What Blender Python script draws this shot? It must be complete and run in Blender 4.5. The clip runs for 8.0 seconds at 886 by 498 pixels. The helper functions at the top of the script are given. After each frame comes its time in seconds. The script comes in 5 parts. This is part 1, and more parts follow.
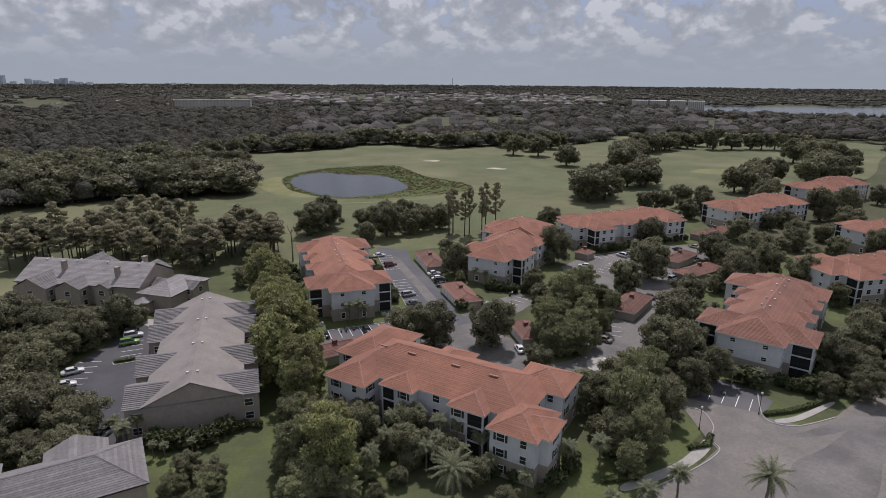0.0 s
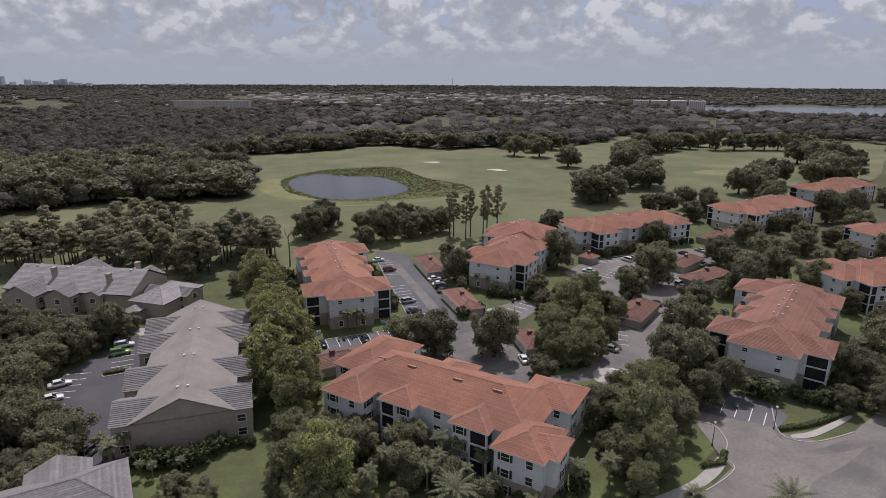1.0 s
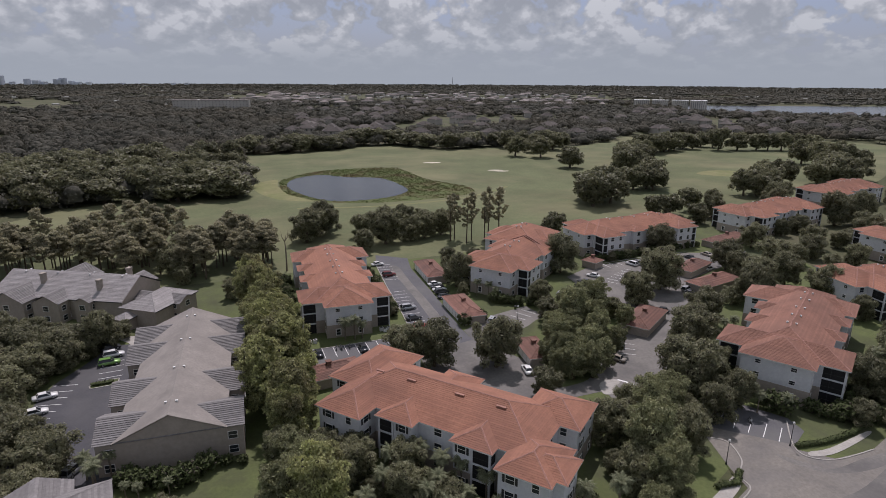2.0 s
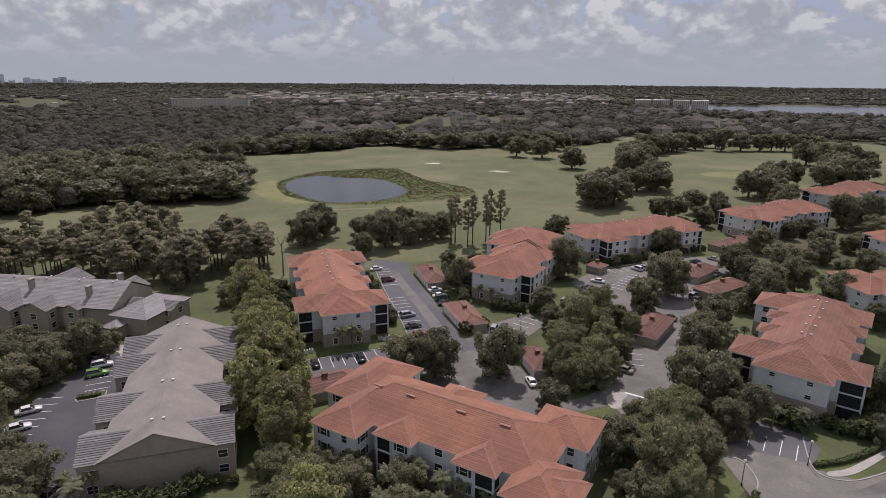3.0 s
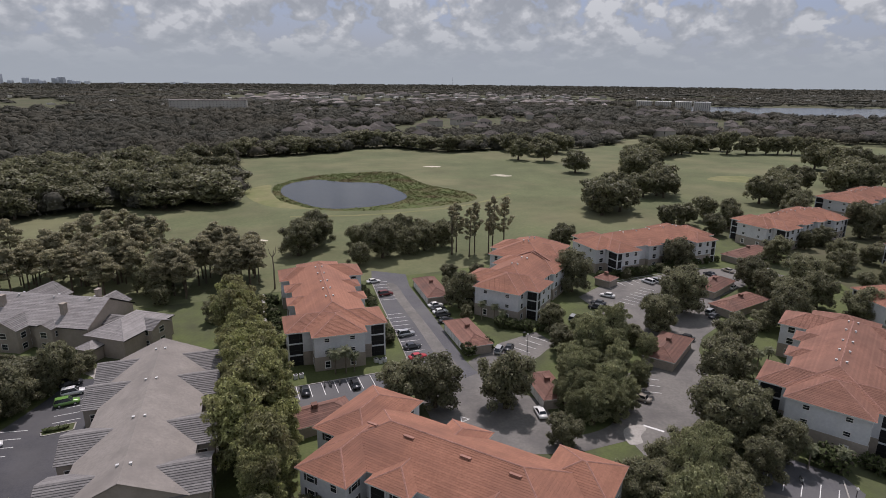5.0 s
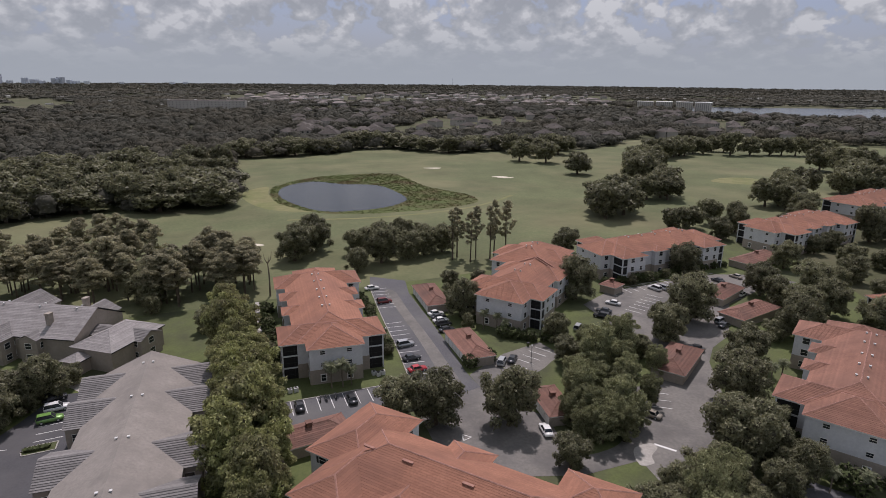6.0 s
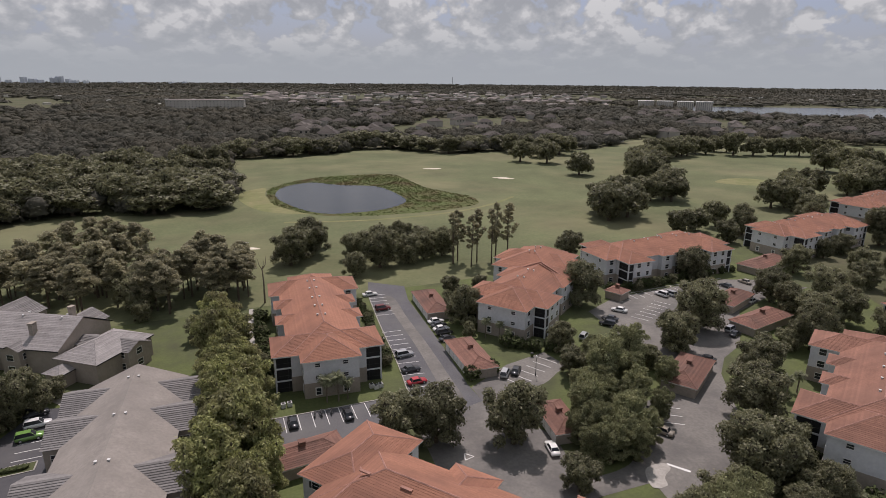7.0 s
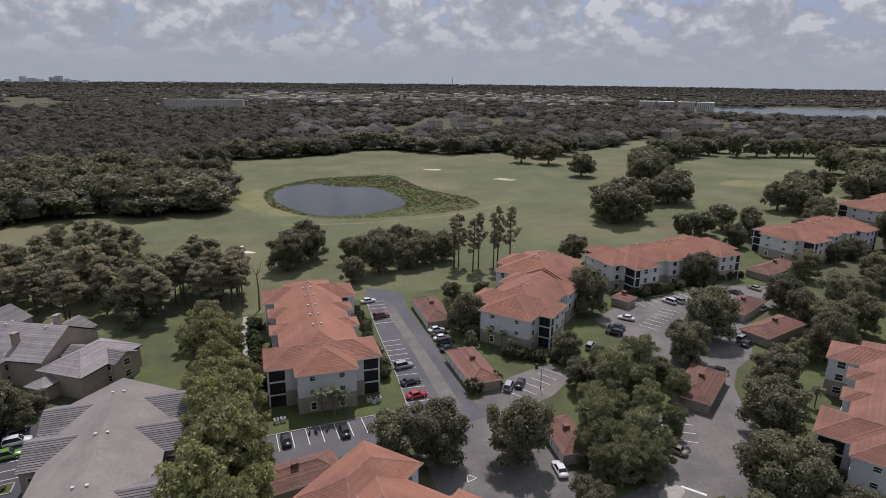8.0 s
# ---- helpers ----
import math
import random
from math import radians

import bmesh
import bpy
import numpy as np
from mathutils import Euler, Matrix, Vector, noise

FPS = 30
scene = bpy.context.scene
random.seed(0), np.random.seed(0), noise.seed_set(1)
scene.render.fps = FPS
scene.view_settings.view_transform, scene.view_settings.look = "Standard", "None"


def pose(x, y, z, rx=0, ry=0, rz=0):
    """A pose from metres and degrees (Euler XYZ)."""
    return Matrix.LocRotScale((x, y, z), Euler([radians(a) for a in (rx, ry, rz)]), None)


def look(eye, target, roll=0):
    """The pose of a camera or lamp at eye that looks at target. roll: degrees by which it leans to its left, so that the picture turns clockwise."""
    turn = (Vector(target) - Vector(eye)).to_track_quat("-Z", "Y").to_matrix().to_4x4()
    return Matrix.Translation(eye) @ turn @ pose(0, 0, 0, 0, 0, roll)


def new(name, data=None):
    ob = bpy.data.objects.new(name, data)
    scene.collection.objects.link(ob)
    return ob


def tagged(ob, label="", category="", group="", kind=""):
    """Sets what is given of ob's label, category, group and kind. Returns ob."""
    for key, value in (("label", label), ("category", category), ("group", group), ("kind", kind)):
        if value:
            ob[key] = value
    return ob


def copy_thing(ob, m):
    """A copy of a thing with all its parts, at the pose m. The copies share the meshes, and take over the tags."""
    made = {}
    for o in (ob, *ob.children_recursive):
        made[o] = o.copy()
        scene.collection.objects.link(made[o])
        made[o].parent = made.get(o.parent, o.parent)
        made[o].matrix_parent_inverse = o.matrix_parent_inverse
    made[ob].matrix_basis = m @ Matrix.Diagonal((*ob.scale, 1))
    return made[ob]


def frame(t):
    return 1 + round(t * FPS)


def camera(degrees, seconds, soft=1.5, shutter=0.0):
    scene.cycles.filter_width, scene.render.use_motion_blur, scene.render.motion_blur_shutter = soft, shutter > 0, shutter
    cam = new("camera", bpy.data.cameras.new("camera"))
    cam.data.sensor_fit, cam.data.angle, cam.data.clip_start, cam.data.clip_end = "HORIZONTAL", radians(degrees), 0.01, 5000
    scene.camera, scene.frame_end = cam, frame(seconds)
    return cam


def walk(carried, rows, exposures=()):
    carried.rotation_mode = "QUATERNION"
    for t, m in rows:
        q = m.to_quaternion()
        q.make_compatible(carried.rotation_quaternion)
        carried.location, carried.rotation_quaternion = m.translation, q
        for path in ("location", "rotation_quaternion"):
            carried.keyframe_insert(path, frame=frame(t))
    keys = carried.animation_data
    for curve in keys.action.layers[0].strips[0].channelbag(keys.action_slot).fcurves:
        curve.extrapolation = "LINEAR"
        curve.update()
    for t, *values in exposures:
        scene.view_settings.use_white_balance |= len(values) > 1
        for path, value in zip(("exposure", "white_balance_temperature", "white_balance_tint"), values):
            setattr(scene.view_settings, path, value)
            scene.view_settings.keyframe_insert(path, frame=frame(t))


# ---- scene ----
cam = camera(73.0, 8.0, soft=0.9)
PATH = [
    (0, (-21.681, -147.009, 64.47), (-20.987, -145.215, 63.919), 0.4),
    (0.5, (-20.861, -144.634, 64.509), (-20.167, -142.841, 63.959), 0.3),
    (1, (-20.004, -142.139, 64.594), (-19.311, -140.346, 64.044), 0.3),
    (1.5, (-19.126, -139.613, 64.69), (-18.433, -137.819, 64.139), 0.3),
    (3, (-16.444, -131.954, 65.009), (-15.752, -130.162, 64.455), 0.4),
    (3.5, (-15.542, -129.344, 65.105), (-14.849, -127.551, 64.553), 0.5),
    (4, (-14.607, -126.61, 65.191), (-13.914, -124.817, 64.639), 0.4),
    (4.5, (-13.62, -123.764, 65.275), (-12.926, -121.971, 64.723), 0.5),
    (6, (-10.684, -115.413, 65.621), (-9.99, -113.62, 65.069), 0.5),
    (6.5, (-9.638, -112.491, 65.64), (-8.945, -110.698, 65.087), 0.5),
    (7, (-8.656, -109.529, 65.607), (-7.961, -107.737, 65.053), 0.5),
    (7.5, (-7.732, -106.596, 65.559), (-7.036, -104.804, 65.005), 0.5),
    (8, (-6.775, -103.744, 65.51), (-6.079, -101.952, 64.956), 0.6),
]
walk(cam, [(t, look(e, g, r)) for t, e, g, r in PATH],
     [(0, 0.03, 6040, 24), (0.5, 0.03, 6060, 24), (1, 0.11, 6110, 25), (1.5, 0.03, 6060, 24), (3, 0.13, 6240, 28), (3.5, 0.12, 6160, 28), (4, 0.06, 6080, 26),
      (4.5, 0.10, 6150, 23), (6, 0.07, 6220, 25), (6.5, 0.05, 6250, 24), (7, 0.15, 6470, 24), (7.5, 0.04, 6100, 24), (8, 0.06, 6060, 24)])

# ---- world, sun ----
SUN_EL, SUN_AZ = 60.0, 24.0        # azimuth from +Y towards +X
world = bpy.data.worlds.new("sky")
scene.world = world
world.use_nodes = True
wn, wl = world.node_tree.nodes, world.node_tree.links
wn.clear()
w_out = wn.new("ShaderNodeOutputWorld")
w_bg = wn.new("ShaderNodeBackground")
w_sky = wn.new("ShaderNodeTexSky")
w_sky.sky_type, w_sky.sun_disc = "NISHITA", False
w_sky.sun_elevation, w_sky.sun_rotation = radians(SUN_EL), radians(SUN_AZ)
w_sky.air_density, w_sky.dust_density, w_sky.altitude = 1.0, 2.0, 60
w_co = wn.new("ShaderNodeTexCoord")
w_sep = wn.new("ShaderNodeSeparateXYZ")
wl.new(w_co.outputs["Generated"], w_sep.inputs[0])


def wmath(op, a, b=None, clamp=False):
    n = wn.new("ShaderNodeMath")
    n.operation, n.use_clamp = op, clamp
    for i, v in enumerate((a, b)):
        if v is None:
            continue
        if isinstance(v, (int, float)):
            n.inputs[i].default_value = v
        else:
            wl.new(v, n.inputs[i])
    return n.outputs[0]


# heaped clouds: noise over the direction of the sky, flattened, finer towards the horizon
w_com = wn.new("ShaderNodeCombineXYZ")
wl.new(w_sep.outputs[0], w_com.inputs[0])
wl.new(w_sep.outputs[1], w_com.inputs[1])
# flatter and closer together low in the sky
wl.new(wmath("MULTIPLY", wmath("LOGARITHM", wmath("ADD", wmath("MAXIMUM", w_sep.outputs[2], 0.0), 0.045), math.e), 0.17), w_com.inputs[2])
w_up = wn.new("ShaderNodeVectorMath")
w_up.operation = "ADD"
wl.new(w_com.outputs[0], w_up.inputs[0])
w_up.inputs[1].default_value = (0.006, 0.006, 0.036)


def wnoise(scale, detail, rough, dist=0.0, at=w_com):
    n = wn.new("ShaderNodeTexNoise")
    n.inputs["Scale"].default_value, n.inputs["Detail"].default_value = scale, detail
    n.inputs["Roughness"].default_value, n.inputs["Distortion"].default_value = rough, dist
    wl.new(at.outputs[0], n.inputs["Vector"])
    return n.outputs["Fac"]


def wramp(fac, stops):
    n = wn.new("ShaderNodeValToRGB")
    while len(n.color_ramp.elements) < len(stops):
        n.color_ramp.elements.new(0.5)
    for e, (p, c) in zip(n.color_ramp.elements, stops):
        e.position, e.color = p, (*c, 1)
    wl.new(fac, n.inputs[0])
    return n.outputs[0]




def wbillow(scale, at):
    """Round heaps, like the heads of cumulus."""
    n = wn.new("ShaderNodeTexVoronoi")
    n.feature = "SMOOTH_F1"
    n.inputs["Scale"].default_value, n.inputs["Detail"].default_value = scale, 3.0
    n.inputs["Roughness"].default_value, n.inputs["Smoothness"].default_value = 0.55, 0.35
    wl.new(at.outputs[0], n.inputs["Vector"])
    return wmath("SUBTRACT", 1.0, n.outputs["Distance"])


def heap(at):
    body = wmath("MULTIPLY", wnoise(9.0, 9, 0.58, 0.15, at), 0.72)
    return wmath("ADD", body, wmath("MULTIPLY", wbillow(24.0, at), 0.28))


thick = heap(w_com)
cover = wramp(thick, [(0.235, (0, 0, 0)), (0.3, (1, 1, 1))])
# sunlit tops: where the cloud thins upwards
lit = wmath("ADD", wmath("MULTIPLY", wmath("SUBTRACT", thick, heap(w_up)), 4.2), 0.47, True)
lit = wmath("ADD", wmath("MULTIPLY", lit, 0.8), wmath("MULTIPLY", wnoise(34.0, 6, 0.65), 0.2), True)
shade = wramp(lit, [(0.15, (3.35, 3.72, 3.76)), (0.42, (3.95, 4.34, 4.32)), (0.64, (4.62, 4.98, 4.86)), (0.88, (6.0, 6.4, 6.1))])
# more blue shows between the heaps overhead
cover = wmath("MULTIPLY", cover, wmath("SUBTRACT", 1.0, wmath("MULTIPLY", wmath("MAXIMUM", w_sep.outputs[2], 0.0), 0.12)))
w_mix = wn.new("ShaderNodeMix")
w_mix.data_type = "RGBA"
wl.new(cover, w_mix.inputs[0])
w_blue = wn.new("ShaderNodeMix")
w_blue.data_type = "RGBA"
w_blue.inputs[0].default_value = 0.6
wl.new(w_sky.outputs[0], w_blue.inputs[6])
w_blue.inputs[7].default_value = (2.4, 3.15, 4.4, 1)
wl.new(w_blue.outputs[2], w_mix.inputs[6])
wl.new(shade, w_mix.inputs[7])
# thicker air towards the horizon
w_low = wramp(wmath("MAXIMUM", w_sep.outputs[2], 0.0), [(0.0, (1, 1, 1)), (0.025, (0.9, 0.9, 0.9)), (0.065, (0.3, 0.3, 0.3)), (0.12, (0, 0, 0))])
w_mix2 = wn.new("ShaderNodeMix")
w_mix2.data_type = "RGBA"
wl.new(w_low, w_mix2.inputs[0])
wl.new(w_mix.outputs[2], w_mix2.inputs[6])
w_mix2.inputs[7].default_value = (3.6, 4.1, 4.16, 1)
wl.new(w_mix2.outputs[2], w_bg.inputs[0])
w_bg.inputs[1].default_value = 0.088
wl.new(w_bg.outputs[0], w_out.inputs[0])

sun_data = bpy.data.lights.new("sun", "SUN")
sun_data.energy, sun_data.angle, sun_data.color = 3.1, radians(0.6), (1.0, 0.95, 0.87)
sun = new("sun", sun_data)
_e, _a = radians(SUN_EL), radians(SUN_AZ)
sun.matrix_world = look((0, 0, 300), Vector((0, 0, 300)) - Vector((math.sin(_a) * math.cos(_e), math.cos(_a) * math.cos(_e), math.sin(_e))))


# ---- materials ----
def material(name, c1, c2, rough=0.8, fine=3.0, coarse=0.15, bump=0.0, per=0.0, island=0.0, metal=0.0, through_light=0.0, spec=0.3, c3=None, tint=0.5):
    """Two colours mixed by coarse and fine noise in metres; per/island: variation by object or loose piece."""
    m = bpy.data.materials.new(name)
    m.use_nodes = True
    n, l = m.node_tree.nodes, m.node_tree.links
    b = n["Principled BSDF"]
    b.inputs["Roughness"].default_value, b.inputs["Metallic"].default_value = rough, metal
    b.inputs["Specular IOR Level"].default_value = spec
    co = n.new("ShaderNodeTexCoord")
    geo = n.new("ShaderNodeNewGeometry")

    def tex(scale, detail=5, r=0.6):
        t = n.new("ShaderNodeTexNoise")
        t.inputs["Scale"].default_value, t.inputs["Detail"].default_value, t.inputs["Roughness"].default_value = scale, detail, r
        l.new(geo.outputs["Position"], t.inputs["Vector"])
        return t.outputs["Fac"]

    def mix(f, a, bb):
        x = n.new("ShaderNodeMix")
        x.data_type = "RGBA"
        for sock, v in ((x.inputs[0], f), (x.inputs[6], a), (x.inputs[7], bb)):
            if isinstance(v, tuple):
                sock.default_value = (*v, 1)
            elif isinstance(v, (int, float)):
                sock.default_value = v
            else:
                l.new(v, sock)
        return x.outputs[2]

    def spread(f, lo, hi):
        r = n.new("ShaderNodeMapRange")
        r.inputs[1].default_value, r.inputs[2].default_value = lo, hi
        l.new(f, r.inputs[0])
        return r.outputs[0]

    f_fine = tex(fine)
    col = mix(spread(f_fine, 0.33, 0.67), c1, c2)
    if c3:
        col = mix(spread(tex(coarse, 6, 0.62), 0.44, 0.66), col, c3)
    hsv = n.new("ShaderNodeHueSaturation")
    l.new(col, hsv.inputs["Color"])
    add = n.new("ShaderNodeMath")
    add.operation = "ADD"
    l.new(spread(tex(coarse * 2.3), 0.25, 0.75), add.inputs[0])
    add.inputs[1].default_value = 0
    val = n.new("ShaderNodeMapRange")
    val.inputs[3].default_value, val.inputs[4].default_value = 1 - tint * 0.3, 1 + tint * 0.3
    l.new(add.outputs[0], val.inputs[0])
    v = val.outputs[0]
    for amount, sock in ((per, None), (island, geo.outputs["Random Per Island"])):
        if amount:
            if sock is None:
                oi = n.new("ShaderNodeObjectInfo")
                sock = oi.outputs["Random"]
            r = n.new("ShaderNodeMapRange")
            r.inputs[3].default_value, r.inputs[4].default_value = 1 - amount, 1 + amount
            l.new(sock, r.inputs[0])
            mm = n.new("ShaderNodeMath")
            mm.operation = "MULTIPLY"
            l.new(v, mm.inputs[0])
            l.new(r.outputs[0], mm.inputs[1])
            v = mm.outputs[0]
    l.new(v, hsv.inputs["Value"])
    l.new(hsv.outputs[0], b.inputs["Base Color"])
    if bump:
        bp = n.new("ShaderNodeBump")
        bp.inputs["Strength"].default_value, bp.inputs["Distance"].default_value = 0.6, bump
        l.new(f_fine, bp.inputs["Height"])
        l.new(bp.outputs[0], b.inputs["Normal"])
    if through_light:
        tr = n.new("ShaderNodeBsdfTranslucent")
        l.new(hsv.outputs[0], tr.inputs[0])
        ms = n.new("ShaderNodeMixShader")
        ms.inputs[0].default_value = through_light
        l.new(b.outputs[0], ms.inputs[1])
        l.new(tr.outputs[0], ms.inputs[2])
        l.new(ms.outputs[0], n["Material Output"].inputs[0])
    return m


M_GROUND = material("ground_cover", (0.045, 0.055, 0.022), (0.085, 0.09, 0.04), 0.95, 0.6, 0.02, 0.1, c3=(0.10, 0.09, 0.055))
M_LAWN = material("lawn_grass", (0.082, 0.103, 0.036), (0.112, 0.132, 0.048), 0.95, 1.6, 0.06, 0.04, c3=(0.07, 0.076, 0.04))
M_FAIRWAY = material("fairway_grass", (0.095, 0.112, 0.051), (0.126, 0.138, 0.067), 0.95, 0.7, 0.013, 0.03, c3=(0.165, 0.16, 0.085), tint=0.9)
M_DRY = material("dry_turf", (0.22, 0.20, 0.10), (0.17, 0.175, 0.075), 0.95, 0.3, 0.04, c3=(0.14, 0.16, 0.06))
M_REED = material("marsh_plants", (0.085, 0.115, 0.035), (0.125, 0.145, 0.052), 0.95, 0.25, 0.05, island=0.22, through_light=0.2, c3=(0.11, 0.085, 0.04))
M_ASPHALT = material("sunbleached_asphalt", (0.15, 0.143, 0.131), (0.2, 0.188, 0.17), 0.9, 1.6, 0.08, 0.006, c3=(0.115, 0.11, 0.105))
M_ASPHALT2 = material("sealed_asphalt", (0.085, 0.085, 0.095), (0.115, 0.115, 0.12), 0.88, 2.5, 0.05, 0.004, c3=(0.13, 0.128, 0.125))
M_DRIVE = material("worn_drive_surface", (0.17, 0.157, 0.137), (0.225, 0.207, 0.18), 0.92, 1.6, 0.07, 0.006, c3=(0.14, 0.133, 0.126))
M_CONCRETE = material("concrete", (0.31, 0.295, 0.268), (0.39, 0.37, 0.335), 0.9, 2.0, 0.2, 0.004)
M_PAINT = material("line_paint", (0.62, 0.62, 0.6), (0.74, 0.74, 0.72), 0.8, 4.0, 0.8)
M_SAND = material("bunker_sand", (0.55, 0.50, 0.40), (0.66, 0.61, 0.5), 0.95, 1.0, 0.2)
M_TILE = material("terracotta_tile", (0.245, 0.112, 0.072), (0.31, 0.147, 0.096), 0.85, 2.6, 0.09, 0.012, island=0.07, per=0.12, c3=(0.225, 0.108, 0.074), tint=0.5)
M_TILE_D = material("dull_terracotta_tile", (0.2, 0.098, 0.07), (0.258, 0.13, 0.092), 0.88, 2.6, 0.09, 0.012, island=0.09, per=0.08, c3=(0.185, 0.096, 0.07), tint=0.6)
M_CAP = material("terracotta_cap", (0.28, 0.15, 0.115), (0.345, 0.185, 0.145), 0.85, 2.0, 0.3, island=0.15)
M_TILE2 = material("weathered_tile", (0.17, 0.088, 0.066), (0.225, 0.115, 0.087), 0.85, 2.2, 0.12, 0.01, island=0.16, per=0.12, c3=(0.15, 0.088, 0.07))
M_SHINGLE = material("grey_shingle", (0.225, 0.205, 0.185), (0.275, 0.25, 0.225), 0.9, 2.0, 0.1, 0.006, c3=(0.205, 0.187, 0.17))
M_GTILE = material("grey_concrete_tile", (0.155, 0.147, 0.143), (0.21, 0.2, 0.193), 0.85, 2.0, 0.15, 0.006, island=0.16)
M_GTILE_L = material("pale_concrete_tile", (0.241, 0.224, 0.218), (0.308, 0.291, 0.28), 0.85, 2.0, 0.15, 0.006, island=0.12)
M_STUCCO = material("white_stucco", (0.54, 0.55, 0.57), (0.61, 0.62, 0.63), 0.9, 2.0, 0.2, 0.004, tint=0.25)
M_TAN = material("tan_stucco", (0.3, 0.265, 0.225), (0.35, 0.305, 0.26), 0.9, 2.0, 0.2, 0.004, tint=0.3)
M_BEIGE = material("beige_siding", (0.3, 0.262, 0.222), (0.345, 0.3, 0.255), 0.9, 1.5, 0.2, 0.004, tint=0.3)
M_TRIM = material("white_trim", (0.70, 0.69, 0.66), (0.78, 0.77, 0.74), 0.6, 3.0, 0.5, tint=0.2)
M_PANE = material("dark_glass", (0.02, 0.023, 0.027), (0.035, 0.04, 0.045), 0.12, 1.0, 0.3, spec=0.6)
M_SCREEN = material("insect_screen", (0.012, 0.012, 0.013), (0.02, 0.02, 0.021), 0.7, 4.0, 0.5)
M_DARK = material("dark_metal", (0.03, 0.03, 0.032), (0.05, 0.05, 0.05), 0.5, 3.0, 0.5)
M_METAL = material("galvanised_vent", (0.5, 0.5, 0.5), (0.62, 0.62, 0.6), 0.5, 3.0, 0.5)
M_BARK = material("bark", (0.075, 0.058, 0.043), (0.12, 0.095, 0.07), 0.95, 3.0, 0.5, 0.02)
M_PALMBARK = material("palm_bark", (0.15, 0.125, 0.095), (0.21, 0.175, 0.135), 0.95, 5.0, 0.5, 0.02)
M_OAK = material("oak_leaf", (0.137, 0.142, 0.077), (0.218, 0.212, 0.12), 0.55, 0.8, 0.1, island=0.34, per=0.25, spec=0.36, through_light=0.36)
# dark brown for crown cores, standing in for the shade between leaves
M_CROWN_CORE = material("dark_crown_core", (0.05, 0.046, 0.032), (0.085, 0.076, 0.052), 0.95, 3.0, 0.5)
M_PINE = material("pine_needle", (0.25, 0.242, 0.15), (0.385, 0.355, 0.232), 0.6, 0.9, 0.1, island=0.42, per=0.22, spec=0.3, through_light=0.52)
M_FEATHER = material("feathery_leaf", (0.19, 0.205, 0.108), (0.315, 0.318, 0.172), 0.6, 0.9, 0.1, island=0.45, per=0.25, spec=0.3, through_light=0.4)
M_CYP = material("light_foliage", (0.255, 0.278, 0.118), (0.395, 0.4, 0.172), 0.6, 0.8, 0.12, island=0.5, per=0.2, spec=0.3, through_light=0.4, c3=(0.215, 0.2, 0.11))
M_PALM = material("palm_frond", (0.135, 0.152, 0.084), (0.205, 0.215, 0.125), 0.6, 1.5, 0.2, island=0.35, through_light=0.25)
M_WOOD = material("far_canopy", (0.058, 0.06, 0.047), (0.108, 0.103, 0.082), 0.85, 0.3, 0.004, 0.6, island=0.14, spec=0.15, through_light=0.15, c3=(0.095, 0.085, 0.06))
M_HEDGE = material("hedge_leaf", (0.045, 0.06, 0.02), (0.07, 0.085, 0.03), 0.85, 2.0, 0.3, 0.1, island=0.3)
M_WATER = bpy.data.materials.new("pond_water")
M_WATER.use_nodes = True
_b = M_WATER.node_tree.nodes["Principled BSDF"]
_b.inputs["Base Color"].default_value, _b.inputs["Roughness"].default_value, _b.inputs["IOR"].default_value = (0.016, 0.022, 0.032, 1), 0.16, 1.33
_t = M_WATER.node_tree.nodes.new("ShaderNodeTexNoise")
_t.inputs["Scale"].default_value, _t.inputs["Detail"].default_value = 60.0, 4
_u = M_WATER.node_tree.nodes.new("ShaderNodeBump")
_u.inputs["Strength"].default_value, _u.inputs["Distance"].default_value = 0.4, 0.05
M_WATER.node_tree.links.new(_t.outputs["Fac"], _u.inputs["Height"])
M_WATER.node_tree.links.new(_u.outputs[0], _b.inputs["Normal"])
M_FARWALL = material("pale_far_wall", (0.28, 0.265, 0.24), (0.36, 0.34, 0.31), 0.9, 0.05, 0.01, per=0.15)
M_CREAM = material("cream_wall", (0.44, 0.415, 0.37), (0.52, 0.49, 0.44), 0.9, 0.05, 0.01, per=0.1)
M_ASPHALT3 = material("dark_asphalt", (0.058, 0.059, 0.066), (0.08, 0.08, 0.088), 0.88, 2.5, 0.05, 0.004, c3=(0.095, 0.093, 0.095))
M_FARROOF = material("brown_far_roof", (0.07, 0.062, 0.056), (0.105, 0.092, 0.082), 0.9, 0.1, 0.01, per=0.3)
# window glass greyed in its base colour for the haze of distance
M_FARPANE = material("hazed_far_glass", (0.16, 0.165, 0.17), (0.22, 0.22, 0.225), 0.25, 0.5, 0.1)
M_TOWNROOF = material("pale_town_roof", (0.15, 0.132, 0.122), (0.25, 0.222, 0.205), 0.9, 0.1, 0.01, per=0.45)
M_WHITEROOF = material("white_flat_roof", (0.72, 0.71, 0.68), (0.82, 0.81, 0.78), 0.8, 0.05, 0.01, per=0.2)
# pale bluish base colour carries the distance haze over the skyline
M_TOWER = material("hazed_tower", (0.525, 0.562, 0.625), (0.625, 0.663, 0.712), 0.5, 0.02, 0.01, per=0.2)


